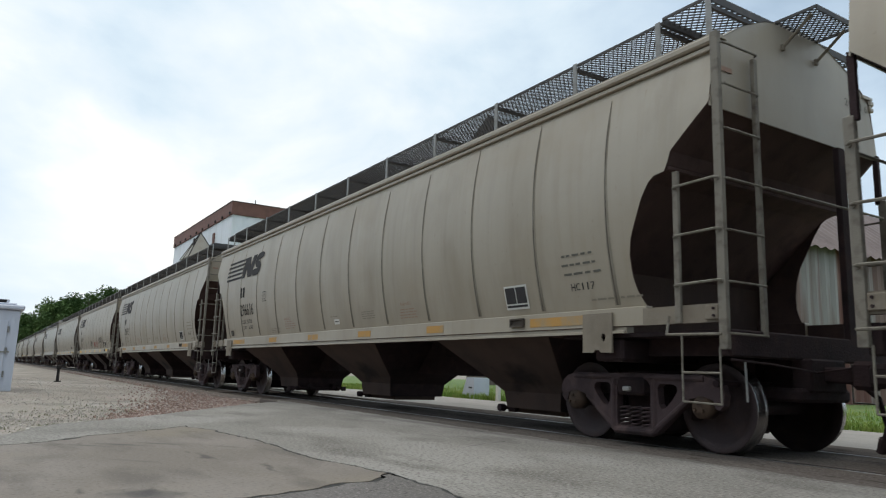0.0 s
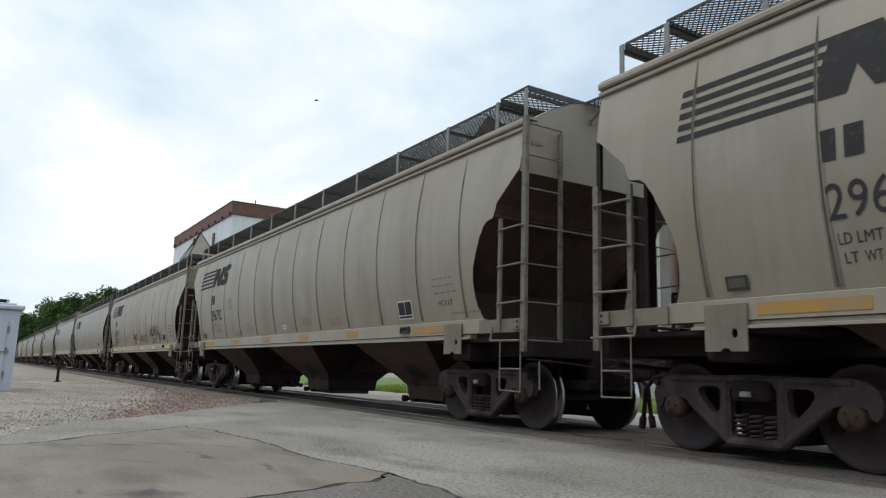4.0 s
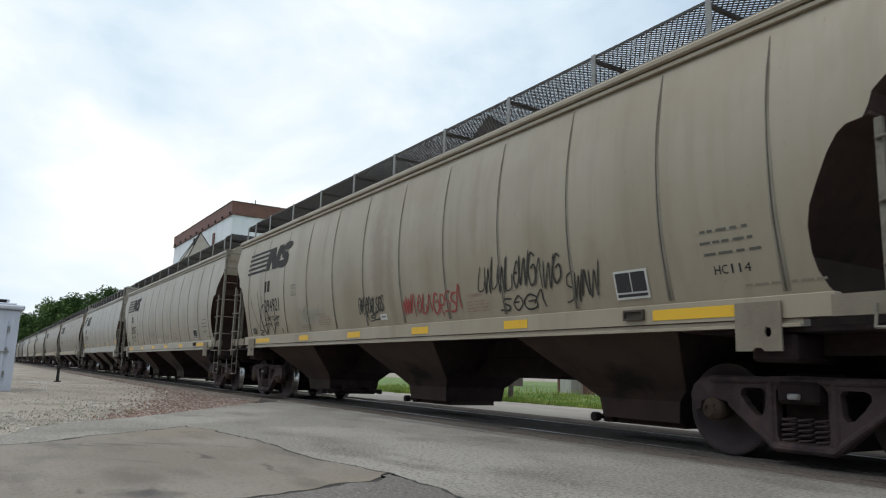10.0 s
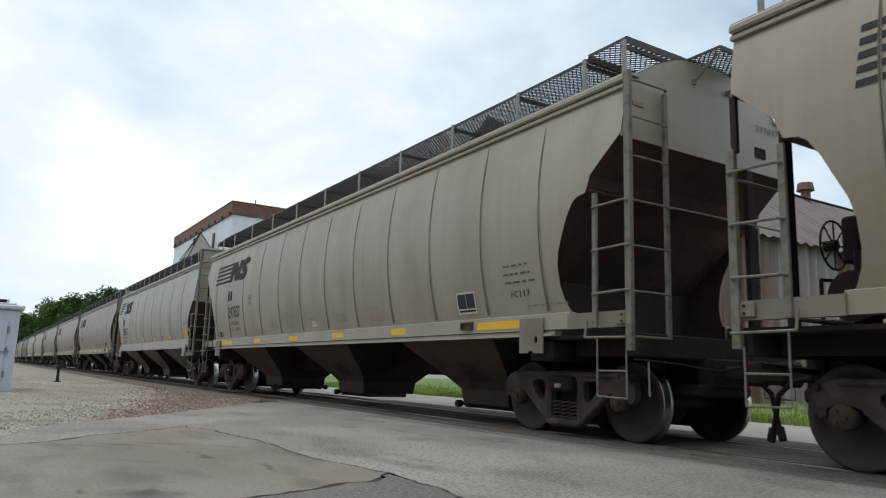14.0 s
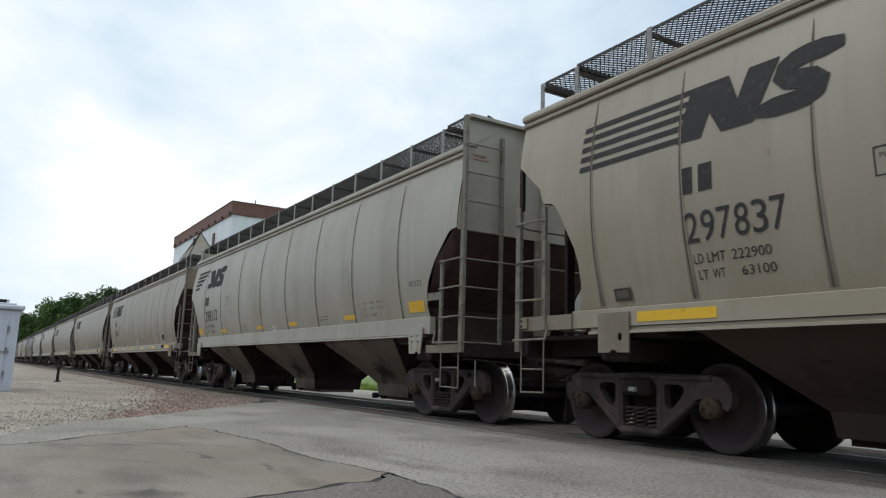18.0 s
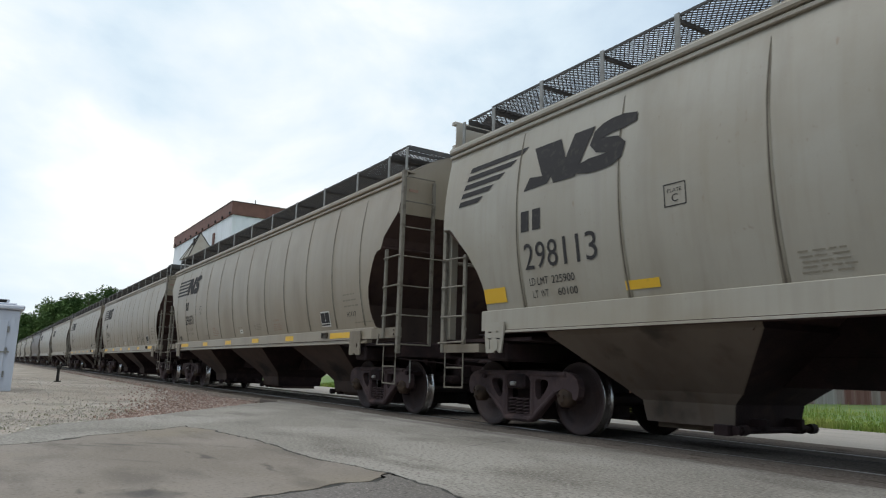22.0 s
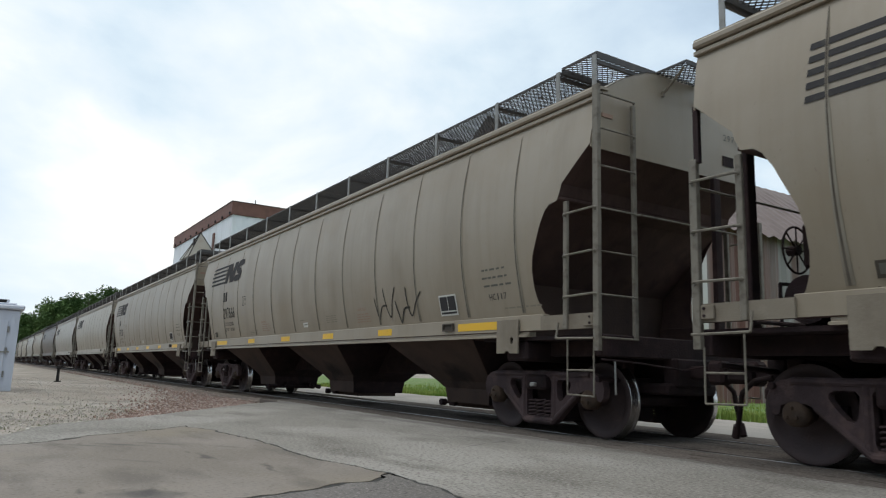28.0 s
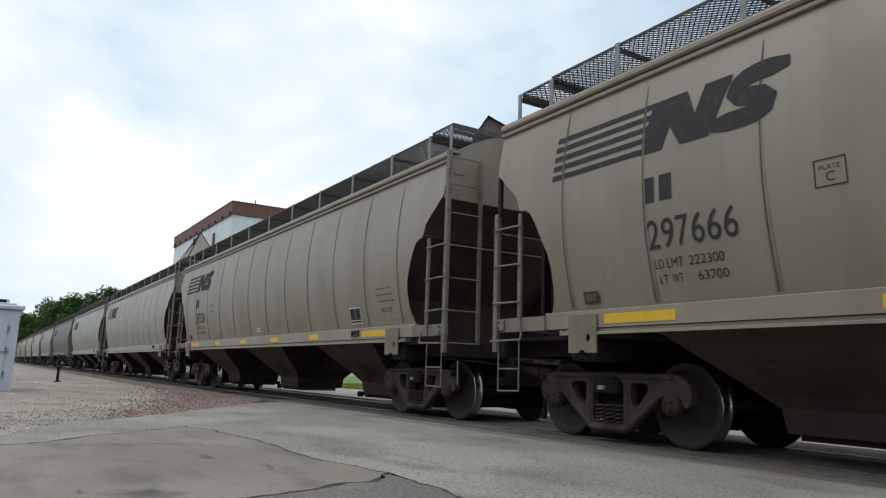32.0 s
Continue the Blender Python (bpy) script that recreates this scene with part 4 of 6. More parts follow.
    o = part("lever_handle", bm, GALV, car, "pale uncoupling lever handle")
    again(o, car, TURN)
    if k is ROUND:
        bm = bmesh.new()
        box(bm, 8.41, 8.47, -1.60, 1.60, 2.89, 2.93, 0.008)
        o = part("fold_bar", bm, SLOPE, car)
        again(o, car, TURN)
        bm = bmesh.new()
        box(bm, k.ladder - 0.06, k.ladder + 0.01, 0.60, 0.74, 1.20, 3.43, 0.01)
        o = part("end_post", bm, UNDER, car, "dark upright post on the car's end")
        again(o, car, TURN)
    if k is SQUARE:
        for y, w, top in ((0.02, 0.14, 2.88), (0.0, 0.025, 4.55), (1.42, 0.06, 4.3)):
            o = part("end_post", post_mesh(k, y, w, top), DIRTY if top < 3 else coat, car)
            again(o, car, TURN)
    if k is SQUARE:
        bm = bmesh.new()
        box(bm, k.end - 0.02, k.end + 0.07, -1.47, 1.47, 4.64, 4.70, 0.008)
        o = part("end_rim", bm, coat, car)
        again(o, car, TURN)
    tall = part("side_ladder", ladder_side_mesh(k, True), [LADDER, UNDER], car)
    again(tall, car, TURN)
    sm = ladder_side_mesh(k, False)
    bmesh.ops.scale(sm, vec=(-1, 1, 1), verts=sm.verts)
    short = part("side_ladder", sm, [LADDER, UNDER], car)
    again(short, car, TURN)
    endl = part("end_ladder", ladder_end_mesh(k), LADDER, car)
    again(endl, car, TURN)
    # running boards on brackets, and the platforms over the ends
    board = part("running_board", grating_mesh(-k.end + 0.93, k.end - 0.73, -1.40, -0.62, 4.65), GRATE, car, "open steel grating walkway")
    tagged(board, "open steel grating walkway", kind="stuff")
    board2 = again(board, car, TURN)
    br = bmesh.new()
    box(br, -0.035, 0.035, -1.425, -1.405, 4.20, 4.69, 0.004)
    box(br, -0.02, 0.02, -1.41, -0.62, 4.585, 4.632, 0, 1)
    me = mesh_of("bracket", br, [GALV, GRATE])
    for b in (board, board2):
        for x in k.brackets:
            for s in ((-1, 1) if x else (1,)):
                o = new("bracket", me)
                o.parent = b
                rear = s < 0 and x > k.end - 1.0
                o.matrix_basis = pose(x * s + (0.1 if k is SQUARE and x < 7 else 0.16 if rear else 0), 0, -0.05 if rear else 0)
    # walkways across the roof at both ends, and the small steps over the couplers
    for x0, x1, z in ((k.end - 0.72, k.end - 0.08, 4.70), (-k.end + 0.31, -k.end + 0.92, 4.62)):
        over = part("end_walkway", grating_mesh(x0, x1, -1.40, 1.40, z, 0.055, 0.09), GRATE, car)
        tagged(over, "open steel grating walkway across the roof", kind="stuff")
    plat = part("end_platform", grating_mesh(k.end - 0.02, k.end + 0.46, -0.40, 0.40, 4.66, 0.03), GRATE, car)
    tagged(plat, "open steel grating platform", kind="stuff")
    brace = None
    for p in (plat, again(plat, car, TURN)):
        for y in (-0.32, 0.32):
            if brace is None:
                br = bmesh.new()
                box(br, k.end, k.end + 0.03, -0.02, 0.02, 4.36, 4.43)
                pipe(br, [(k.end + 0.01, 0, 4.40), (k.end + 0.05, 0, 4.42), (k.end + 0.36, 0, 4.65)], 0.018, 6)
                brace = part("brace", br, DIRTY, p, at=pose(0, y, 0))
            else:
                again(brace, p, pose(0, y, 0))
    hm = bmesh.new()
    box(hm, -k.end + 0.9, k.end - 0.9, -0.36, 0.36, 4.64, 4.76, 0.02)
    trough = part("roof_hatch", hm, coat, car)
    dm = bmesh.new()
    lathe = [(0.30, 4.74), (0.30, 4.79), (0.22, 4.84), (0.05, 4.86)]
    for (r0, z0), (r1, z1) in zip(lathe, lathe[1:]):
        rod(dm, (0, 0, z0), (0, 0, z1 + 0.0001), r0, 14, 0, r1)
    lid = None
    for x in (-6.5, -3.9, -1.3, 1.3, 3.9, 6.5):
        lid = again(lid, trough, pose(x, 0, 0)) if lid else part("hatch_lid", dm, coat, trough, at=pose(x, 0, 0))
    bm = bmesh.new()
    x = k.truck - 1.70
    for a in ((x, 1.36, x + 0.02, 1.47), (x + 0.26, 1.36, x + 0.28, 1.47), (x, 1.36, x + 0.28, 1.38), (x, 1.45, x + 0.28, 1.47)):
        box(bm, a[0], a[2], -1.54, -1.505, a[1], a[3])
    box(bm, x + 0.02, x + 0.26, -1.515, -1.502, 1.38, 1.45)
    if k is ROUND:
        part("tack_board", bm, SEAM, sill)
    else:
        bm.free()
    if k is SQUARE:
        bm = bmesh.new()
        box(bm, 7.31, 7.74, -1.545, -1.53, 1.85, 1.97, 0.004)
        part("marker_board", bm, LADDER, car)
    part("brake_gear", brake_gear_mesh(k), UNDER, car, "black air brake reservoir, cylinder and pipes")
    part("brake_wheel", brake_wheel_mesh(), UNDER, car, "black spoked hand brake wheel", pose(-k.ladder - 0.10, 0.35, 2.25))
    # trucks and wheelsets
    fr, be_end, sp = (None,) * 3
    places = {-1: -k.truck, 1: k.truck}
    for s in (-1, 1):
        truck = part("truck", bolster_mesh(), UNDER, car, "grimy cast steel freight truck", pose(places[s], 0, 0)) if s < 0 else again(truck, car, pose(places[s], 0, 0))
        for a in (0, 180):
            at = pose(0, 0, 0, 0, 0, a)
            fr = again(fr, truck, at) if fr else part("side_frame", side_frame_mesh(), CAST, truck, at=at)
        # a small pale block at each bolster end paints the glint there
        for y in (-1.13, 1.13):
            if be_end is None:
                em = bmesh.new()
                box(em, -0.08, 0.04, -0.02, 0.02, 0.60, 0.655, 0.012)
                be_end = part("bolster_end", em, GLINTSTEEL, truck, at=pose(0, y, 0))
            else:
                again(be_end, truck, pose(0, y, 0))
        for y in (-0.99, 0.99):
            for x in (-0.16, 0.0, 0.16):
                at = pose(x, y, 0)
                sp = again(sp, truck, at) if sp else part("coil_spring", spring_mesh(), CAST, truck, at=at)
    ax = wh = be = None
    for s in (-1, 1):
        for q in (-1, 1):
            at = pose(places[s] + q * 0.945, 0, 0.470)
            if ax is None:
                am = bmesh.new()
                rod(am, (0, -1.0, 0), (0, 1.0, 0), 0.08, 12)
                ax = part("wheelset", am, WHEEL, car, at=at)
                wset = ax
            else:
                wset = again(ax, car, at)
            for a, y in ((0, -0.755), (180, 0.755)):
                m = pose(0, y, 0, 0, 0, a)
                wh = again(wh, wset, m) if wh else part("wheel", wheel_mesh(), [WHEEL, TREAD], wset, "rusty wheel with a bright worn tread", m)
            for a, y in ((0, -1.0), (180, 1.0)):
                m = pose(0, y, 0, 0, 0, a)
                be = again(be, wset, m) if be else part("bearing_cap", bearing_mesh(), BEARING, wset, at=m)
    return car


def repaint(car, coat):
    for o in (car, *car.children_recursive):
        if o.type == "MESH" and o.data.materials and o.data.materials[0] in (PAINT_TAN, PAINT_GREY):
            o.material_slots[0].link = "OBJECT"
            o.material_slots[0].material = coat


# marks on the near side: positions run from the rear axle (u) as the stencil gauge has them
def logo(car, panel, k, off, broken):
    if not broken:
        bm = bmesh.new()
        for i in range(5):
            z = 3.135 + i * 0.122
            x = 0.49 + 0.012 * i - off
            patch(bm, [(x, z), (1.96 + 0.05 * i - off, z), (1.99 + 0.05 * i - off, z + 0.062), (x + 0.01, z + 0.062)], 0.006, 2)
        part("stripe_mark", bm, BLACK, panel, "five faded black stripes")
        x0 = 1.93 - off
    else:
        bm = bmesh.new()
        for i in range(5):
            z = 3.18 + i * 0.125
            x = 0.12 + 0.05 * i - off
            patch(bm, [(x, z), (0.62 + 0.24 * i - off, z + 0.0), (0.74 + 0.24 * i - off, z + 0.075), (x + 0.04, z + 0.075)], 0.006, 2)
        part("stripe_mark", bm, BLACK, panel, "broken black stripes of a worn emblem")
        x0 = 1.68 - off
    # two slanting black blocks with wedges left open between them
    bm = bmesh.new()
    h0, h1 = 3.12, 3.685
    wide = 1.12 if broken else 1.0

    def spread(p):
        return x0 + p[0] * wide, p[1]

    def bar(a, b, c, d, lift):
        patch(bm, [spread(a), spread(b), spread(c), spread(d)], lift, 3)
    if broken:
        bar((0.0, h0), (0.42, h0 + 0.02), (0.50, h0 + 0.12), (0.10, h0 + 0.17), 0.006)
        bar((0.36, h0 + 0.06), (0.46, h0 + 0.06), (0.60, h1), (0.14, h1), 0.0065)
    else:
        bar((0.0, h0), (0.30, h0), (0.52, h1), (0.16, h1), 0.006)
    bar((0.53, h0), (0.82, h0), (0.60, h1), (0.20, h1), 0.0075)
    bar((0.60, h0), (0.88, h0), (1.14, h1), (0.82, h1), 0.009)
    part("emblem_block", bm, BLACK, panel, "slanting black emblem block")
    bm = bmesh.new()
    curl = [(0.0, 0.085), (0.20, 0.085), (0.42, 0.085), (0.55, 0.10), (0.63, 0.15), (0.64, 0.22), (0.56, 0.275), (0.42, 0.30), (0.28, 0.335), (0.205, 0.395), (0.215, 0.465), (0.30, 0.525), (0.42, 0.55), (0.58, 0.55), (0.78, 0.55)]
    ribbon(bm, [spread((0.88 + a * 0.92 + b * 0.24, h0 + b * 0.90)) for a, b in curl], 0.185, 0.0105)
    part("emblem_block", bm, BLACK, panel, "slanting black emblem block")


def stencils(car, panel, k, off, number, ld, lt, code, u0, faint=False):
    ink = BLACK
    sm = FAINT if faint else BLACK
    for x in (u0, u0 + 0.23):
        bm = bmesh.new()
        patch(bm, [(x - off, 2.58), (x + 0.16 - off, 2.58), (x + 0.17 - off, 2.85), (x + 0.01 - off, 2.85)], 0.006, 2)
        part("owner_bar", bm, ink, panel)
    a, b, top = u0 + 0.02 - off, u0 + (1.38 if k is SQUARE else 1.14) - off, 2.39 + (0.03 if k is SQUARE else 0)
    cell = (b - a) / len(number)
    for i, digit in enumerate(number):
        lo, hi = (0.38, 0.62) if digit == "1" else (0.09, 0.91)
        part("number_digit", lettering(digit, a + cell * (i + lo), a + cell * (i + hi), 2.085, top), ink, panel, "black stencilled digit of the car number")
    for words, a, b, z0, z1 in (("LD", 0.09, 0.20, 1.88, 1.975), ("LMT", 0.245, 0.45, 1.88, 1.975), (ld, 0.52, 0.93, 1.88, 1.975), ("LT", 0.12, 0.23, 1.725, 1.815), ("WT", 0.28, 0.42, 1.725, 1.815), (lt, 0.60, 0.95, 1.725, 1.815)):
        part("weight_stencil", lettering(words, u0 + a - off, u0 + b - off, z0, z1), sm, panel)
    # the number again on the end sheet
    end = [c for c in car.children if c.name.startswith("end_panel")][0]
    ea, ez, eh = (0.90, 4.02, 0.09) if k is ROUND else (0.15, 4.15, 0.13)
    for i, digit in enumerate(number):
        bm = lettering(digit, ea + 0.085 * i, ea + 0.085 * i + (0.02 if digit == "1" else 0.06), ez, ez + eh, 0.0)
        for v in bm.verts:
            v.co = (k.end + 0.004, v.co.x, v.co.z)
        part("end_digit", bm, STENCIL, end)
    # plate square
    bm = bmesh.new()
    px, pz = 3.84 + (0.16 if k is SQUARE else 0) - off, 2.37 + (0.12 if k is SQUARE else 0)
    for a, b in (((px, pz), (px + 0.28, pz + 0.012)), ((px, pz + 0.228), (px + 0.28, pz + 0.24)), ((px, pz), (px + 0.012, pz + 0.24)), ((px + 0.268, pz), (px + 0.28, pz + 0.24))):
        patch(bm, [a, (b[0], a[1]), b, (a[0], b[1])], 0.006, 1)
    part("plate_frame", bm, ink, panel)
    part("plate_stencil", lettering("PLATE", px + 0.05, px + 0.23, pz + 0.145, pz + 0.185), sm, panel)
    part("plate_stencil", lettering("C", px + 0.10, px + 0.18, pz + 0.045, pz + 0.125), sm, panel)
    cu, cz = (15.15, 1.755) if k is ROUND else (14.70, 2.12)
    cell = 0.41 / len(code)
    for i, letter in enumerate(code):
        if letter != " ":
            lo, hi = (0.38, 0.62) if letter == "1" else (0.08, 0.90)
            part("code_letter", lettering(letter, cu - off + cell * (i + lo), cu - off + cell * (i + hi), cz, cz + 0.085), ink, panel, "black stencilled code letter")

    def lines(u, z, w, n, step, m, h=0.015):
        b = bmesh.new()
        rnd = random.Random(int(u * 100))
        for i in range(n):
            x = u - off + rnd.uniform(0, 0.04)
            while x < u + w - off - 0.05:
                l = rnd.uniform(0.05, 0.16)
                patch(b, [(x, z - i * step), (x + l, z - i * step), (x + l, z - i * step + h), (x, z - i * step + h)], 0.006, 1)
                x += l + rnd.uniform(0.015, 0.05)
        tagged(part("small_print", b, m, panel), "worn small stencilled print", kind="stuff")

    if k is ROUND:
        lines(15.03, 2.16, 0.62, 3, 0.11, STENCIL if not faint else FAINT, 0.026)
        lines(5.30, 1.79, 0.60, 4, 0.05, REDFAINT)
        lines(4.30, 1.66, 0.55, 3, 0.04, FAINT)
        lines(9.4, 1.80, 0.55, 4, 0.04, FAINT)
        lines(7.95, 1.78, 0.4, 1, 0.04, FAINT)
        for u in (5.30, 10.92):
            part("warning_stencil", lettering("WARNING", u - off, u + 0.36 - off, 1.83, 1.885), REDFAINT, panel)
        lines(10.86, 1.76, 0.55, 4, 0.045, REDFAINT)
        lines(15.45, 1.62, 0.75, 1, 0.04, FAINT, 0.022)
    else:
        for words, a, b, z in (("EX W", 5.04, 5.20, 1.935), ("10-8", 5.31, 5.45, 1.935), ("H 8-10", 5.58, 5.82, 1.935), ("IW", 5.05, 5.14, 1.828), ("8-3", 5.34, 5.45, 1.828), ("H 15-0", 5.59, 5.83, 1.828), ("CU-FT", 5.06, 5.24, 1.715), ("5200", 5.34, 5.52, 1.715)):
            tagged(part("dimension_stencil", lettering(words, a - 0.06, b - 0.06, z, z + 0.05), STENCIL, panel), kind="stuff")
        lines(5.35, 1.86, 0.5, 5, 0.045, FAINT)
        lines(10.78, 1.80, 0.45, 2, 0.06, STENCIL, 0.016)
    # hazard card holder with two dark cards
    bm = bmesh.new()
    if k is ROUND:
        x, z = 13.84 - off, 1.60
        patch(bm, [(x, z), (x + 0.48, z), (x + 0.48, z + 0.31), (x, z + 0.31)], 0.010, 2)
        holder = part("card_holder", bm, WHITE, panel, "white edged holder with dark test cards")
        bm = bmesh.new()
        for a, b, c, d in ((0.025, 0.235, 0.285, 0.075), (0.25, 0.455, 0.285, 0.075), (0.025, 0.455, 0.055, 0.025)):
            patch(bm, [(x + a, z + d), (x + b, z + d), (x + b, z + c), (x + a, z + c)], 0.014, 1)
        part("dark_card", bm, BLACK, holder)
    bm = bmesh.new()
    x, z = (8.13 if k is ROUND else 7.80) - off, 1.63
    patch(bm, [(x, z), (x + 0.25, z), (x + 0.25, z + 0.10), (x, z + 0.10)], 0.010, 1)
    card = part("route_card", bm, WHITE, panel, "small white card")
    bm = bmesh.new()
    patch(bm, [(x + 0.04, z + 0.045), (x + 0.22, z + 0.045), (x + 0.22, z + 0.062), (x + 0.04, z + 0.062)], 0.013, 1)
    part("print_bar", bm, BLACK, card)
    bm = bmesh.new()
    x = 0.92 - off
    if k is ROUND:
        z = 1.585
        patch(bm, [(x, z), (x + 0.24, z), (x + 0.24, z + 0.14), (x, z + 0.14)], 0.022, 2)
        bracket = part("card_bracket", bm, SEAM, panel, "small brown card bracket")
        bm = bmesh.new()
        patch(bm, [(x + 0.03, z + 0.03), (x + 0.21, z + 0.03), (x + 0.21, z + 0.115), (x + 0.03, z + 0.115)], 0.026, 1)
        part("card", bm, STENCIL, bracket)


def reflectors(car, k, off, m, label):
    sill = [c for c in car.children if c.name.startswith("side_sill")][0]
    if k is ROUND:
        for u, l in ((1.30, 1.0), (4.31, 0.52), (6.85, 0.55), (9.34, 0.52), (11.84, 0.50), (14.42, 1.02)):
            bm = bmesh.new()
            box(bm, u - 0.04 - off, u + l - 0.04 - off, -1.506, -1.496, 1.345, 1.455)
            part("reflective_strip", bm, m, sill, label)
    else:
        panel = [c for c in car.children if c.name.startswith("side_panel")][0]
        for u, l, z0, z1 in ((0.79, 0.49, 1.71, 1.91), (3.43, 0.48, 1.70, 1.80), (6.7, 0.48, 1.69, 1.78), (9.05, 0.50, 1.69, 1.78), (12.1, 0.52, 1.69, 1.78), (14.70, 0.50, 1.70, 1.88)):
            bm = bmesh.new()
            patch(bm, [(u - 0.09 - off, z0), (u + l - 0.09 - off, z0), (u + l - 0.09 - off, z1), (u - 0.09 - off, z1)], 0.008, 2)
            part("reflective_strip", bm, m, panel, label)


STROKES = [  # loose hand-written shapes in a unit box, none of them a letter of its own
    [(0.0, 0.1), (0.25, 1.0), (0.45, 0.5), (0.7, 0.0)], [(0.75, 0.85), (0.3, 1.0), (0.05, 0.5), (0.35, 0.05), (0.8, 0.2), (0.7, 0.6), (0.3, 0.55)],
    [(0.7, 0.95), (0.2, 0.9), (0.15, 0.6), (0.65, 0.4), (0.6, 0.08), (0.0, 0.05)], [(0.1, 0.0), (0.15, 0.95), (0.7, 0.9), (0.65, 0.5), (0.2, 0.45), (0.8, -0.1)],
    [(0.0, 0.9), (0.1, 0.05), (0.45, 0.8), (0.6, 0.0), (0.85, 1.0)], [(0.05, 0.5), (0.4, 1.0), (0.75, 0.5), (0.4, 0.05), (0.05, 0.5), (0.5, 0.6)], [(0.1, 1.0), (0.05, 0.1), (0.7, 0.15), (0.75, 0.5)]]


def curve(points, n):
    """A smooth line through the points."""
    p = [Vector(points[0]), *[Vector(q) for q in points], Vector(points[-1])]
    out = []
    for a, b, c, d in zip(p, p[1:], p[2:], p[3:]):
        for i in range(n):
            t = i / n
            out.append(0.5 * (2 * b + (c - a) * t + (2 * a - 5 * b + 4 * c - d) * t * t + (3 * b - a - 3 * c + d) * t ** 3))
    out.append(p[-1])
    return out


def scrawl(panel, m, off, u0, z0, w, h, letters, seed, thick, label, slant=0.15, spiky=False):
    """Spray-can strokes that spell nothing, side by side and overlapping."""
    rnd = random.Random(seed)
    step = w / letters
    for i in range(letters):
        shape = rnd.choice(STROKES)
        if spiky:
            shape = rnd.choice(([(0.0, 1.0), (0.25, 0.35), (0.55, 0.0), (0.75, 0.5), (1.0, 0.9)], [(0.1, 0.9), (0.3, 0.2), (0.6, 0.05), (0.9, 0.6), (0.6, 0.95), (0.2, 0.5)], [(0.0, 0.8), (0.5, 0.05), (0.6, 0.0), (0.75, 0.5), (1.15, 0.6)]))
        sx, sz, lift = step * rnd.uniform(1.0, 1.45), h * rnd.uniform(0.7, 1.0), h * rnd.uniform(0.0, 0.2)
        turn = rnd.uniform(-0.18, 0.18)
        pts = []
        for q in curve(shape, 6):
            x, z = q.x - 0.4, q.y - 0.5
            x, z = x * math.cos(turn) - z * math.sin(turn), x * math.sin(turn) + z * math.cos(turn)
            pts.append((u0 - off + step * (i + 0.5) + x * sx + slant * z * h, z0 + lift + (z + 0.5) * sz))
        bm = bmesh.new()
        ribbon(bm, pts, thick * rnd.uniform(0.75, 1.2), 0.008 + 0.0005 * i)
        part("graffiti_stroke", bm, m, panel, label)


SLASHES = [  # long crossing strokes, a loop and an underline, from the rear axle and the rail
    [(0.89, 2.50), (1.10, 2.13), (1.29, 1.87), (1.53, 1.63)], [(1.43, 2.65), (1.52, 2.29), (1.69, 1.88), (1.92, 1.53)], [(1.51, 1.69), (1.59, 2.02), (1.55, 2.29)],
    [(1.93, 2.29), (1.74, 2.23), (1.66, 2.01), (1.74, 1.72), (1.96, 1.58), (2.15, 1.74), (2.18, 2.0), (1.97, 2.27)], [(1.68, 1.74), (1.96, 1.78), (2.23, 1.80)],
    [(1.73, 2.56), (1.83, 2.22), (1.96, 1.88), (2.09, 1.53)], [(2.03, 2.23), (2.25, 1.97), (2.40, 1.76), (2.49, 1.54)], [(2.48, 1.54), (2.63, 1.79), (2.68, 2.13), (2.61, 2.26)],
    [(2.48, 1.55), (2.74, 1.80), (3.01, 1.97)], [(2.99, 1.95), (2.83, 1.93), (2.58, 1.86)], [(1.44, 1.655), (1.74, 1.633), (1.45, 1.56), (1.69, 1.535)], [(3.08, 1.66), (3.13, 1.53)]]
PALE_SLASHES = [[(4.28, 2.04), (4.38, 1.89), (4.53, 1.71)], [(4.53, 2.05), (4.50, 1.88), (4.56, 1.72)], [(4.36, 2.14), (4.31, 1.94)], [(4.59, 2.12), (4.67, 1.89)], [(4.38, 1.89), (4.68, 2.06)]]


def tag(panel, m, off, strokes, thick, label):
    """Spray-can strokes along given lines."""
    for i, line in enumerate(strokes):
        bm = bmesh.new()
        ribbon(bm, curve([(u - off, z) for u, z in line], 6), thick * (0.8 + 0.15 * (i % 4)), 0.008 + 0.0005 * i)
        part("graffiti_stroke", bm, m, panel, label)


# ------------------------------------------------------------------ ground, pavement and track
def jag(points, rough, seed, step=0.22):
    """A wandering line through a few points."""
    out = []
    for (ax, ay), (bx, by) in zip(points, points[1:]):
        n = max(1, int(math.hypot(bx - ax, by - ay) / step))
        for i in range(n):
            t = i / n
            x, y = ax + (bx - ax) * t, ay + (by - ay) * t
            dx = noise.noise(Vector((x * 2.3, y * 2.3, seed))) + 0.6 * noise.noise(Vector((x * 8.7, y * 8.7, seed + 3)))
            dy = noise.noise(Vector((x * 2.1, y * 2.1, seed + 9))) + 0.6 * noise.noise(Vector((x * 8.3, y * 8.3, seed + 5)))
            out.append((x + rough * dx, y + rough * dy))
    out.append(points[-1])
    return out


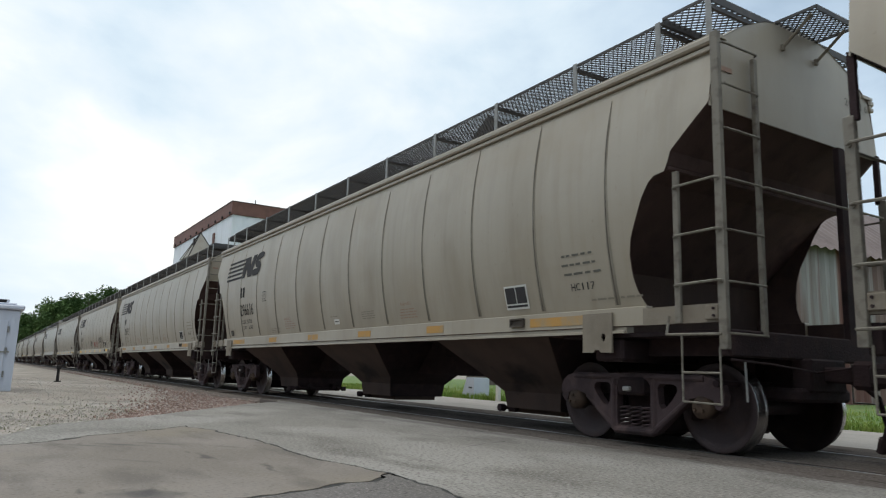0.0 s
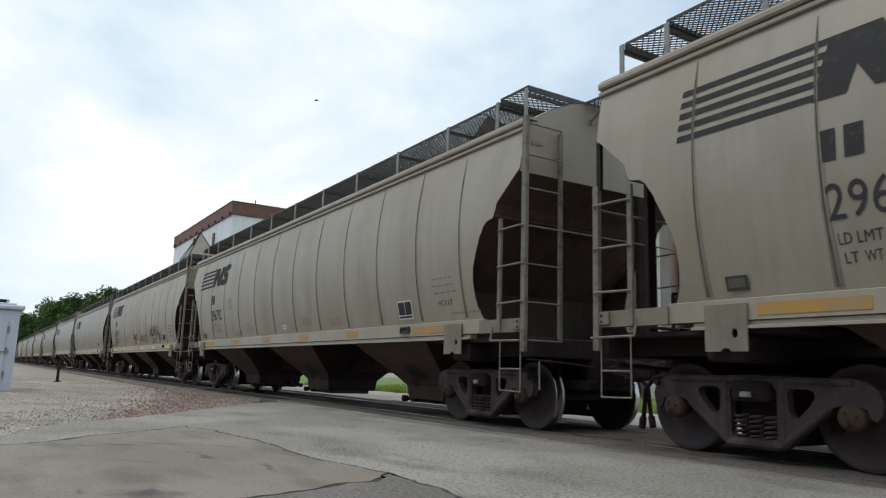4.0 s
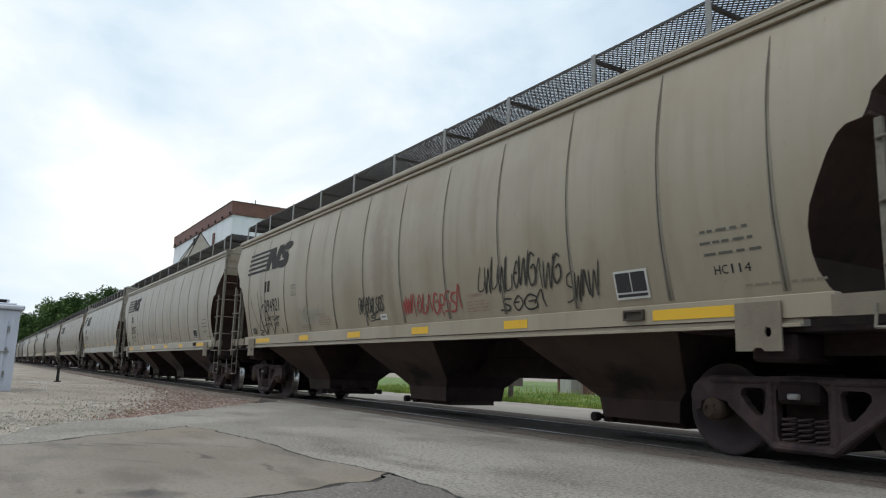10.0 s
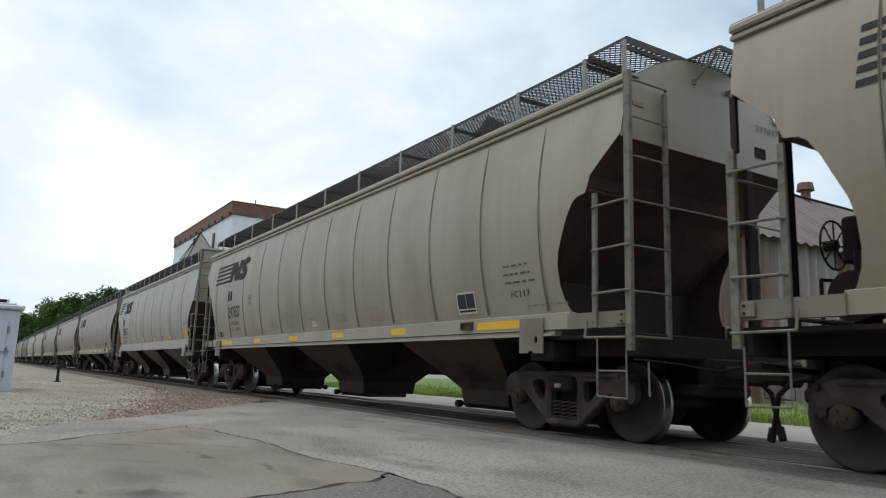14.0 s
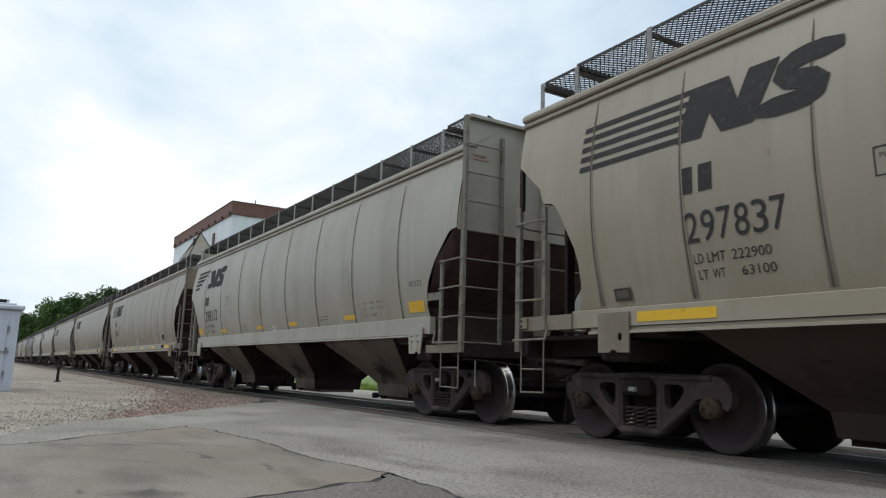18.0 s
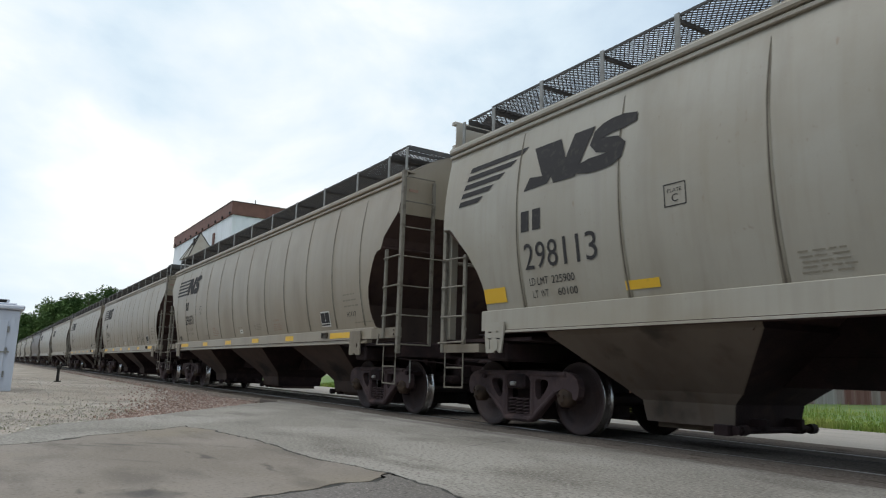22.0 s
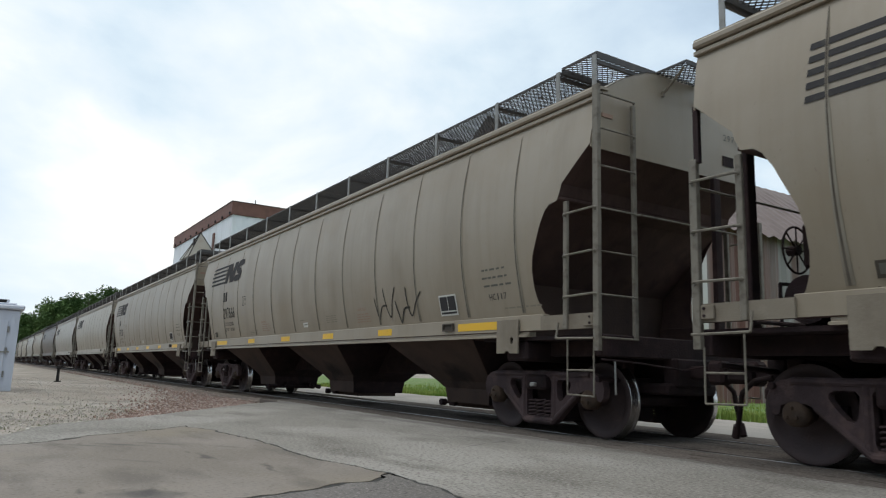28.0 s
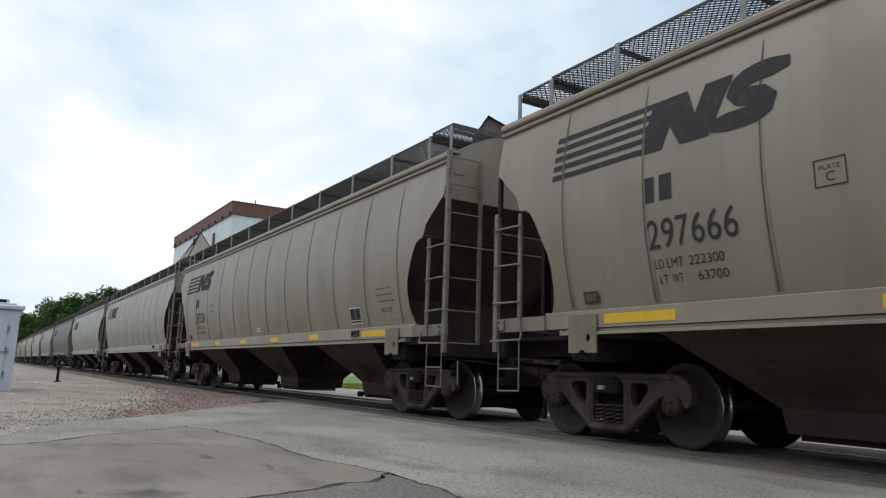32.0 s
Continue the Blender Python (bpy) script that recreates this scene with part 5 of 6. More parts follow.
def slab(parent, outline, z, depth, m, name="slab"):
    """A paving slab from its outline, drawn in a little, with a worn edge."""
    bm = bmesh.new()
    vs = [bm.verts.new((x, y, 0)) for x, y in outline]
    edges = [bm.edges.new((vs[i], vs[(i + 1) % len(vs)])) for i in range(len(vs))]
    f = [g for g in bmesh.ops.triangle_fill(bm, edges=edges, use_beauty=True)["geom"] if isinstance(g, bmesh.types.BMFace)]
    ext = bmesh.ops.extrude_face_region(bm, geom=f)
    bmesh.ops.translate(bm, vec=(0, 0, -depth), verts=[g for g in ext["geom"] if isinstance(g, bmesh.types.BMVert)])
    return part(name, bm, m, parent, at=pose(0, 0, z))


bm = bmesh.new()
R = [-3000, -600, -200, -80, -40, -20, -8, 2, 20, 60, 200, 600, 3000]
grid = [[bm.verts.new((x, y, -0.09)) for y in R] for x in R]
for i in range(len(R) - 1):
    for j in range(len(R) - 1):
        bm.faces.new((grid[i][j], grid[i + 1][j], grid[i + 1][j + 1], grid[i][j + 1]))
ground = tagged(new("ground", mesh_of("ground", bm, GROUND)), "pale gravelly ground beside the railway", "ground", kind="structure")

WHITEWORN = material("pale_worn_rim", (0.36, 0.34, 0.30), 0.9, 0, [((0.24, 0.22, 0.19), 3.0, 0.45, 0.65, (1, 1, 1), 0.8)], 0.3, 50.0)
pavement = tagged(thing("pavement", "", ""), "cracked grey concrete apron at a rail crossing", "pavement", kind="structure")
edge_far = [(-7.2, -8.3), (-8.39, -7.15), (-9.35, -6.81), (-10.14, -6.34), (-10.98, -5.41), (-12.25, -4.51), (-13.58, -3.5), (-14.61, -2.75), (-15.62, -1.8), (-16.3, -1.56)]
FORK = (-9.25, -5.2)
NODE = (-4.87, -4.74)
joint = jag([FORK, (-8.65, -5.01), (-8.2, -5.0), (-7.52, -4.9), (-6.73, -4.89), (-6.25, -4.93), (-5.82, -4.92), (-5.49, -4.86), (-5.22, -4.79), NODE], 0.05, 1, 0.06)
cross = jag([NODE, (-4.58, -5.0), (-4.53, -5.29), (-4.37, -5.51), (-4.29, -5.76), (-4.24, -6.0), (-4.1, -9.0)], 0.05, 2, 0.06)
right = jag([NODE, (-4.56, -4.76), (-4.14, -4.76), (-3.76, -4.84), (1.0, -5.0), (9.0, -5.1)], 0.05, 3, 0.08)
diag = jag([FORK, (-8.78, -5.73), (-8.43, -6.13), (-8.17, -6.45), (-7.87, -6.65), (-7.62, -6.9), (-7.50, -7.2), (-6.9, -9.0)], 0.06, 4, 0.06)
tip = jag([FORK, (-9.88, -5.05), (-11.0, -4.8), (-12.4, -4.40)], 0.04, 5, 0.2)
for line, start in ((joint, FORK), (cross, NODE), (right, NODE), (diag, FORK), (tip, FORK)):
    line[0] = start
outer = jag(edge_far, 0.10, 6, 0.25)


def off_line(line, gap, seed):
    """The line moved sideways (to its left for a positive gap) by an uneven width."""
    out = []
    for i, (x, y) in enumerate(line):
        (ax, ay), (bx, by) = line[max(i - 1, 0)], line[min(i + 1, len(line) - 1)]
        l = math.hypot(bx - ax, by - ay)
        g = gap * (0.12 + 1.5 * abs(noise.noise(Vector((x * 3.1, y * 3.1, seed)))) + 0.45 * noise.noise(Vector((x * 9, y * 9, seed))))
        out.append((x - (by - ay) / l * g, y + (bx - ax) / l * g))
    return out


k_split = min(range(len(outer)), key=lambda i: abs(outer[i][0] + 12.4))
# slab along the track
north = off_line(joint, 0.036, 1) + off_line(right, 0.042, 2)[1:] + list(reversed(jag([(-16.3, -1.55), (-9.0, -1.56), (-4.0, -1.60), (0.0, -1.62), (9.0, -1.60)], 0.09, 9, 0.12))) + list(reversed(outer[k_split:-1])) + list(reversed(tip))[1:-1]
slab(pavement, north, 0.0, 0.14, AGGREGATE)
# the big worn slab in the middle
middle = list(reversed(off_line(joint, -0.036, 3))) + off_line(diag, 0.055, 4)[1:] + [(-4.1, -9.0)] + list(reversed(off_line(cross, -0.042, 5)))[1:-1]
slab(pavement, middle, 0.0, 0.14, CONCRETE)
# the broken strip next to the gravel
strip = tip + list(reversed(outer[:k_split])) + [(-6.93, -9.0)] + list(reversed(off_line(diag, -0.055, 6)))[1:-1]
slab(pavement, strip, 0.0, 0.13, AGGREGATE)
# old asphalt beside the middle slab
patchy = off_line(cross, 0.042, 7) + [(9.0, -9.0), (9.0, -5.1)] + list(reversed(off_line(right, -0.042, 8)))[1:-1]
slab(pavement, patchy, 0.0, 0.13, ASPHALT)
slab(pavement, [(-6.95, -9.01), (9, -9.01), (9, -16), (-6.95, -16)], -0.002, 0.13, ASPHALT)
# the pale worn rim of the apron
rim = [p for p in outer if p[0] > -10.3]
slab(pavement, rim + [(x + 0.09, y - 0.04) for x, y in reversed(rim)], 0.004, 0.10, WHITEWORN, "edge_strip")
bm = bmesh.new()
for line in (joint, cross, right, diag):
    rows = [[bm.verts.new((x + dx, y + dy, -0.004)) for dx, dy in ((-0.14, -0.14), (0.14, 0.14))] for x, y in line]
    for p, q in zip(rows, rows[1:]):
        bm.faces.new((p[0], p[1], q[1], q[0]))
tagged(new("crack_bed", mesh_of("crack_bed", bm, TAR)), "dark dirt in the pavement cracks", "ground", kind="structure")


def crack(points, width, seed):
    """A short hairline crack, filled with dirt, lying on a slab."""
    line = jag(points, 0.03, seed, 0.07)[:-1]
    b = bmesh.new()
    n = len(line)
    rows = [[b.verts.new((p[0], p[1], 0.0035)) for p in pair] for pair in zip(off_line(line, width, seed), off_line(line, -width, seed + 3))]
    for p, q in zip(rows, rows[1:]):
        b.faces.new((p[0], p[1], q[1], q[0]))
    part("crack", b, TAR, pavement)


crack([(-6.30, -3.05), (-6.5, -2.68), (-6.67, -2.30), (-6.7, -2.2)], 0.012, 31)
crack([(-6.25, -4.62), (-6.44, -4.38), (-6.46, -4.34)], 0.012, 32)
crack([(-8.6, -1.9), (-8.2, -1.75), (-7.4, -1.80), (-7.3, -1.8)], 0.014, 33)
# the crossing surface between and beside the rails
crossing = tagged(thing("road_crossing", "", ""), "dark oily asphalt crossing set round the rails", "road", kind="structure")
for y0, y1 in ((-1.80, -0.795), (-0.655, 0.655), (0.795, 1.75)):
    slab(crossing, [(-16.8, y0), (10, y0), (10, y1), (-16.8, y1)], -0.003, 0.10, CROSSING, "crossing_panel")
far = tagged(thing("far_apron", "", ""), "pale dusty gravel strip beyond the track", "ground", kind="structure")
slab(far, jag([(-70, 1.76), (12, 1.76)], 0.0, 1, 4) + jag([(12, 5.6), (2, 6.1), (-6, 6.4), (-12, 5.9), (-20, 5.4), (-70, 5.0)], 0.35, 8, 0.5), -0.03, 0.05, FARGRAVEL, "gravel_strip")

track = tagged(thing("railway_track", "", ""), "single railway track on dark ballast", "track", kind="structure")
RAIL_PROFILE = [(-0.07, -0.17), (0.07, -0.17), (0.07, -0.155), (0.012, -0.135), (0.010, -0.045), (0.036, -0.035), (0.036, -0.008), (0.030, 0.0), (-0.030, 0.0), (-0.036, -0.008), (-0.036, -0.035), (-0.010, -0.045), (-0.012, -0.135), (-0.07, -0.155)]
rail_ob = None
for y in (-0.7535, 0.7535):
    if rail_ob is None:
        bm = bmesh.new()
        xs = (-420.0, -60.0, -17.0, 40.0)
        rows = [[bm.verts.new((x, a, b)) for a, b in RAIL_PROFILE] for x in xs]
        for p, q in zip(rows, rows[1:]):
            for i in range(len(RAIL_PROFILE)):
                j = (i + 1) % len(RAIL_PROFILE)
                f = bm.faces.new((p[i], p[j], q[j], q[i]))
                f.material_index = 1 if RAIL_PROFILE[i][1] > -0.009 and RAIL_PROFILE[j][1] > -0.009 else 0
        rail_ob = part("rail", bm, [RAIL, RAILTOP], track, "rail with a polished head", pose(0, y, -0.001))
    else:
        again(rail_ob, track, pose(0, y, -0.001))
bm = bmesh.new()
rows = [[bm.verts.new((x, y, z + (0.02 * noise.noise(Vector((x, y, 0))) if abs(y) < 2 else 0))) for y, z in [(-2.6, -0.10), (-2.0, -0.07), (-1.6, -0.055), (-1.2, -0.06), (0, -0.075), (1.2, -0.06), (1.7, -0.07)]] for x in [-420, -300, -200, *[-150 + 1.5 * i for i in range(89)], -16.9]]
for p, q in zip(rows, rows[1:]):
    for i in range(len(p) - 1):
        bm.faces.new((p[i], p[i + 1], q[i + 1], q[i]))
part("ballast_bed", bm, DARKBALLAST, track, "oily brown ballast")
bm = bmesh.new()
box(bm, -0.115, 0.115, -1.3, 1.3, -0.20, -0.045, 0.01)
tie_me = mesh_of("tie", bm, TIE)
for i in range(130):
    o = new("tie", tie_me)
    o.parent = track
    o.matrix_basis = pose(-17.2 - 0.55 * i, random.uniform(-0.04, 0.04), random.uniform(-0.006, 0.006), 0, 0, random.uniform(-1, 1))


def stones(name, count, spread, size, m, label, seed, z=-0.085):
    """Loose stones, joined; spread gives a place."""
    rnd = random.Random(seed)
    verts, faces = [], []
    for _ in range(count):
        x, y = spread(rnd)
        s = size * rnd.uniform(0.5, 1.5)
        b = len(verts)
        a0 = rnd.uniform(0, 6.28)
        for i in range(5):
            a = a0 + 1.2566 * i + rnd.uniform(-0.3, 0.3)
            r = s * rnd.uniform(0.7, 1.1)
            verts.append((x + r * math.cos(a), y + r * math.sin(a), z - 0.01))
        for i in range(5):
            a = a0 + 1.2566 * i + rnd.uniform(-0.3, 0.3)
            r = s * rnd.uniform(0.45, 0.8)
            verts.append((x + r * math.cos(a), y + r * math.sin(a), z + s * rnd.uniform(0.5, 1.0)))
        for i in range(5):
            j = (i + 1) % 5
            faces.append((b + i, b + j, b + 5 + j, b + 5 + i))
        faces.append((b + 5, b + 6, b + 7, b + 8, b + 9))
    me = bpy.data.meshes.new(name)
    me.from_pydata(verts, [], faces)
    me.materials.append(m)
    return tagged(new(name, me), label, "stones", kind="stuff")


def along_edge(rnd):
    s = rnd.random() ** 1.3
    d = -0.05 + rnd.expovariate(1 / (2.3 * (1 - s) ** 1.2 + 0.22))
    return -15.95 + 5.0 * s - d, -1.95 - 3.7 * s - 0.05 * d - 0.25 * rnd.random()


PINK = material("pink_loose_stone", (0.25, 0.165, 0.13), 0.9)
pn, pl = PINK.node_tree.nodes, PINK.node_tree.links
geo, ramp = pn.new("ShaderNodeNewGeometry"), pn.new("ShaderNodeValToRGB")
ramp.color_ramp.elements[0].color, ramp.color_ramp.elements[1].color = (0.15, 0.10, 0.085, 1), (0.40, 0.34, 0.30, 1)
ramp.color_ramp.elements.new(0.5).color = (0.27, 0.18, 0.145, 1)
pl.new(geo.outputs["Random Per Island"], ramp.inputs[0])
pl.new(ramp.outputs[0], pn["Principled BSDF"].inputs["Base Color"])
PALESTONE = material("pale_loose_stone", (0.36, 0.325, 0.29), 0.9, 0, [((0.27, 0.235, 0.205), 6.0, 0.5, 0.65, (1, 1, 1), 0.9), ((0.45, 0.42, 0.38), 9.0, 0.5, 0.65, (1, 1, 1), 0.7)])
stones("ballast_stones", 7500, along_edge, 0.022, PINK, "loose pinkish ballast stones beside the apron", 11)
stones("ballast_stones", 3500, lambda r: (-17 - 45 * r.random() ** 1.6, -1.35 - 1.1 * r.random()), 0.026, PINK, "loose pinkish ballast stones along the track", 12)
stones("gravel", 3500, lambda r: (lambda x: (x, -3.0 - 5.0 * r.random() if x < -15.5 else -1.5 - (x + 16.3) * 0.86 - 0.3 - r.random() * 2.6))(-10.0 - 30 * r.random() ** 1.7), 0.014, PALESTONE, "scattered gravel on the bare ground", 13)


def blades(name, count, spread, tall, m, label, seed):
    rnd = random.Random(seed)
    verts, faces = [], []
    for _ in range(count):
        x, y, hgt = spread(rnd)
        h = hgt * rnd.uniform(0.5, 1.25) * tall
        a = rnd.uniform(0, 6.28)
        w = rnd.uniform(0.006, 0.016)
        lx, ly = rnd.uniform(-0.35, 0.35) * h, rnd.uniform(-0.35, 0.35) * h
        b = len(verts)
        dx, dy = math.cos(a) * w, math.sin(a) * w
        verts += [(x - dx, y - dy, -0.05), (x + dx, y + dy, -0.05), (x + lx * 0.4 + dx * 0.8, y + ly * 0.4 + dy * 0.8, h * 0.6), (x + lx * 0.4 - dx * 0.8, y + ly * 0.4 - dy * 0.8, h * 0.6), (x + lx, y + ly, h)]
        faces += [(b, b + 1, b + 2, b + 3), (b + 3, b + 2, b + 4)]
    me = bpy.data.meshes.new(name)
    me.from_pydata(verts, [], faces)
    me.materials.append(m)
    return tagged(new(name, me), label, "grass", kind="stuff")


bm = bmesh.new()
xs = [-75 + 3 * i for i in range(31)]
rows = [[bm.verts.new((x, y + (0.5 * noise.noise(Vector((x * 0.4, 0, 2))) if y < 6 else 0), z)) for y, z in ((5.0, -0.07), (6.2, 0.0), (9, 0.05), (13, 0.06), (34, 0.0), (60, -0.05))] for x in xs]
for p, q in zip(rows, rows[1:]):
    for i in range(5):
        bm.faces.new((p[i], p[i + 1], q[i + 1], q[i]))
tagged(new("lawn", mesh_of("lawn", bm, TURF)), "rough green grass behind the track", "grass", kind="structure")


def lawn_spread(r):
    x = 3 - 36 * r.random()
    y = 5.6 + 5.5 * r.random() ** 1.6
    clump = 0.45 + 1.5 * max(0, noise.noise(Vector((x * 0.8, y * 0.8, 5)))) + 0.5 * max(0, noise.noise(Vector((x * 2.7, y * 2.7, 8))))
    return x, y, clump


dry = blades("dry_weeds", 1400, lambda r: (lambda s, d: (-8.6 - 4.6 * s - 0.75 * d, -7.1 + 2.9 * s - 0.45 * d, 0.05 + 2.2 * max(0, noise.noise(Vector((s * 9, d * 2.5, 3))))))(r.random() ** 1.3, 0.15 + 3.2 * r.random() ** 1.5), 0.030, WEED, "sparse dusty weeds in the gravel", 23)
dry.matrix_basis = pose(0, 0, -0.085)
blades("grass", 42000, lawn_spread, 0.13, GRASS, "bright green uncut grass", 21)
blades("tall_weeds", 900, lambda r: (-6 - 22 * r.random(), 7.0 + 5.0 * r.random(), 1.0), 0.30, GRASS, "tall seeding weeds", 22)


# ------------------------------------------------------------------ beyond the track
def corrugated(bm, a, b, z0, z1, pitch, depth, mat_of=None):
    """A wall of upright waves from a to b in plan."""
    a, b = Vector((*a, 0)), Vector((*b, 0))
    d = (b - a)
    n = int(d.length / pitch)
    w = d.normalized()
    nn = Vector((w.y, -w.x, 0))
    prev = None
    for i in range(n * 4 + 1):
        p = a + w * (d.length * i / (n * 4)) + nn * depth * (0, 1, 1, 0)[i % 4]
        cur = (bm.verts.new((p.x, p.y, z0)), bm.verts.new((p.x, p.y, z1(p) if callable(z1) else z1)))
        if prev:
            f = bm.faces.new((prev[0], cur[0], cur[1], prev[1]))
            if mat_of:
                f.material_index = mat_of(i)
        prev = cur


shed = thing("metal_shed", "old shed of rust-streaked white corrugated metal with a brown roof", "shed")
SX, SW, SY0, SY1, EAVE, TOP = -15.0, 8.0, 12.8, 42.0, 5.95, 9.35
bm = bmesh.new()
rs = random.Random(5)
cols = [rs.choice((0, 1, 1)) for _ in range(300) for _ in (0, 1)]
corrugated(bm, (SX, SY1), (SX, SY0), -0.05, EAVE, 0.62, 0.10, lambda i: cols[i // 4])
part("wall", bm, [CORRUG, RUSTPANEL], shed, "rust-streaked corrugated wall")
bm = bmesh.new()
gz = lambda p: EAVE + (TOP - EAVE) * (1 - abs(p.x - (SX - SW / 2)) / (SW / 2))
corrugated(bm, (SX, SY0), (SX - SW, SY0), -0.05, gz, 0.62, 0.10, lambda i: (0, 2, 1, 0, 2, 1, 1)[i // 4 % 7])
part("gable", bm, [CORRUG, RUSTPANEL, PALEPANEL], shed, "rust and white corrugated gable wall")
bm = bmesh.new()
corrugated(bm, (SX - SW, SY0), (SX - SW, SY1), -0.05, EAVE, 0.62, 0.10)
part("wall", bm, [CORRUG], shed)
bm = bmesh.new()
for s in (0, 1):
    n = 94
    xe = SX + 0.35 if s == 0 else SX - SW - 0.35
    xr = SX - SW / 2
    prev = None
    for i in range(n + 1):
        y = SY0 - 0.3 + (SY1 - SY0 + 0.6) * i / n
        lift = 0.11 if i % 2 else 0.0
        cur = [bm.verts.new((xe, y, EAVE - 0.26 + lift)), bm.verts.new((xr, y, TOP + 0.04 + lift * 0.3))]
        if prev:
            bm.faces.new((prev[0], cur[0], cur[1], prev[1]))
        prev = cur
part("roof", bm, OLDROOF, shed, "faded brown corrugated roof")
bm = bmesh.new()
rod(bm, (SX - SW / 2 + 0.1, 24.6, TOP - 0.3), (SX - SW / 2 + 0.1, 24.6, TOP + 0.45), 0.22, 12)
rod(bm, (SX - SW / 2 + 0.1, 24.6, TOP + 0.42), (SX - SW / 2 + 0.1, 24.6, TOP + 0.78), 0.40, 12, 0, 0.34)
part("roof_vent", bm, BRICKBAND, shed, "round roof ventilator")

# tall white mill building
mill = thing("mill_building", "tall white metal-sided mill building with a brown roof band", "building")
MX0, MX1, MY0, MY1, MH = -110.5, -80.6, 14.6, 21.2, 19.25
bm = bmesh.new()
corrugated(bm, (MX1, MY0), (MX0, MY0), 0, MH - 1.3, 0.9, 0.05)
part("wall", bm, SIDING, mill)
bm = bmesh.new()
corrugated(bm, (MX1, MY1), (MX1, MY0), 0, MH - 1.3, 0.9, 0.05)
part("wall", bm, SIDING, mill)
bm = bmesh.new()
box(bm, MX0 + 0.1, MX1 - 0.1, MY1 - 0.1, MY1, 0, MH - 1.3)
box(bm, MX0 + 0.02, MX0 + 0.1, MY0 + 0.1, MY1 - 0.1, 0, MH - 1.3)
part("wall", bm, SIDING, mill)
bm = bmesh.new()
box(bm, MX0 - 0.15, MX1 + 0.15, MY0 - 0.15, MY1 + 0.15, MH - 1.5, MH, 0.03)
part("roof_band", bm, BRICKBAND, mill, "brown metal band under the roof")
bm = bmesh.new()
box(bm, MX0 - 0.2, MX1 + 0.2, MY0 - 0.2, MY1 + 0.2, MH, MH + 0.08)
part("roof", bm, OLDROOF, mill)
for i, x in enumerate([MX0 + 1.5 + 3.1 * j for j in range(10)]):
    bm = bmesh.new()
    box(bm, x - 0.12, x + 0.12, MY0 - 0.28, MY0 - 0.14, MH - 1.45, MH - 1.15, 0.01)
    part("wall_lamp", bm, DARK, mill)
bm = bmesh.new()
box(bm, -88.4, -87.6, MY0 - 0.12, MY0 - 0.0, MH - 5.2, MH - 2.6, 0.02)
part("window", bm, BRICKBAND, mill, "narrow brown louvred window")
bm = bmesh.new()
rod(bm, (-83.5, 18, MH), (-83.5, 18, MH + 1.2), 0.06, 6)
part("mast", bm, DARK, mill)

# the steep little roof before it
head = thing("grain_elevator", "weathered tan elevator head with a steep pointed roof", "building")
HX, HY = -88.0, 13.0
bm = bmesh.new()
box(bm, HX - 1.9, HX + 1.9, HY - 1.2, HY + 1.2, 0, 13.2)
part("tower", bm, TANROOF, head)
bm = bmesh.new()
base = [bm.verts.new((HX + a, HY + b, 13.2)) for a, b in ((-2.3, -1.7), (2.3, -1.7), (2.3, 1.7), (-2.3, 1.7))]
tip_v = bm.verts.new((HX - 0.1, HY, 16.5))
bm.faces.new(base)
for i in range(4):
    bm.faces.new((base[i], base[(i + 1) % 4], tip_v))
part("pointed_roof", bm, TANROOF, head)
for a, b in ((-2.3, -1.7), (2.3, -1.7), (2.3, 1.7)):
    bm = bmesh.new()
    rod(bm, (HX + a, HY + b, 13.2), (HX - 0.1, HY, 16.55), 0.055, 6)
    part("roof_edge", bm, DARK, head, "dark roof edge trim")
bm = bmesh.new()
rod(bm, (HX - 0.3, HY - 1.68, 13.2), (HX - 0.12, HY - 0.1, 16.4), 0.07, 6)
part("roof_seam", bm, DARK, head, "dark seam down the roof")
bm = bmesh.new()
box(bm, HX + 0.3, HX + 0.75, HY - 0.9, HY - 0.72, 13.2, 15.6)
part("louvre", bm, DARK, head)

# the narrow elevator leg house far behind the train, with an uneven gable
leg = thing("elevator_tower", "narrow grey elevator tower with a dark lopsided gable roof", "building")
leg.matrix_basis = pose(-38.47, 20.0, 0, 0, 0, 54.6)
GABLE = [(-1.05, 0.0), (2.6, 0.0), (2.6, 16.65), (0.0, 18.15), (-1.05, 16.5)]
bm = bmesh.new()
plate_xz(bm, GABLE, 0.0, 4.0)
part("tower", bm, OLDROOF, leg)
for (xa, za), (xb, zb) in ((GABLE[3], GABLE[2]), (GABLE[4], GABLE[3])):
    bm = bmesh.new()
    plate_xz(bm, [(xa, za), (xb, zb), (xb, zb + 0.09), (xa, za + 0.09)], -0.2, 4.2)
    part("roof_slope", bm, DARK, leg)
for i in range(7):
    bm = bmesh.new()
    x = -0.9 + 0.55 * i
    box(bm, x - 0.03, x + 0.03, -0.04, 0.0, 0.0, 16.4 if x < -0.3 or x > 1.8 else 17.2)
    part("batten", bm, OLDROOF, leg)

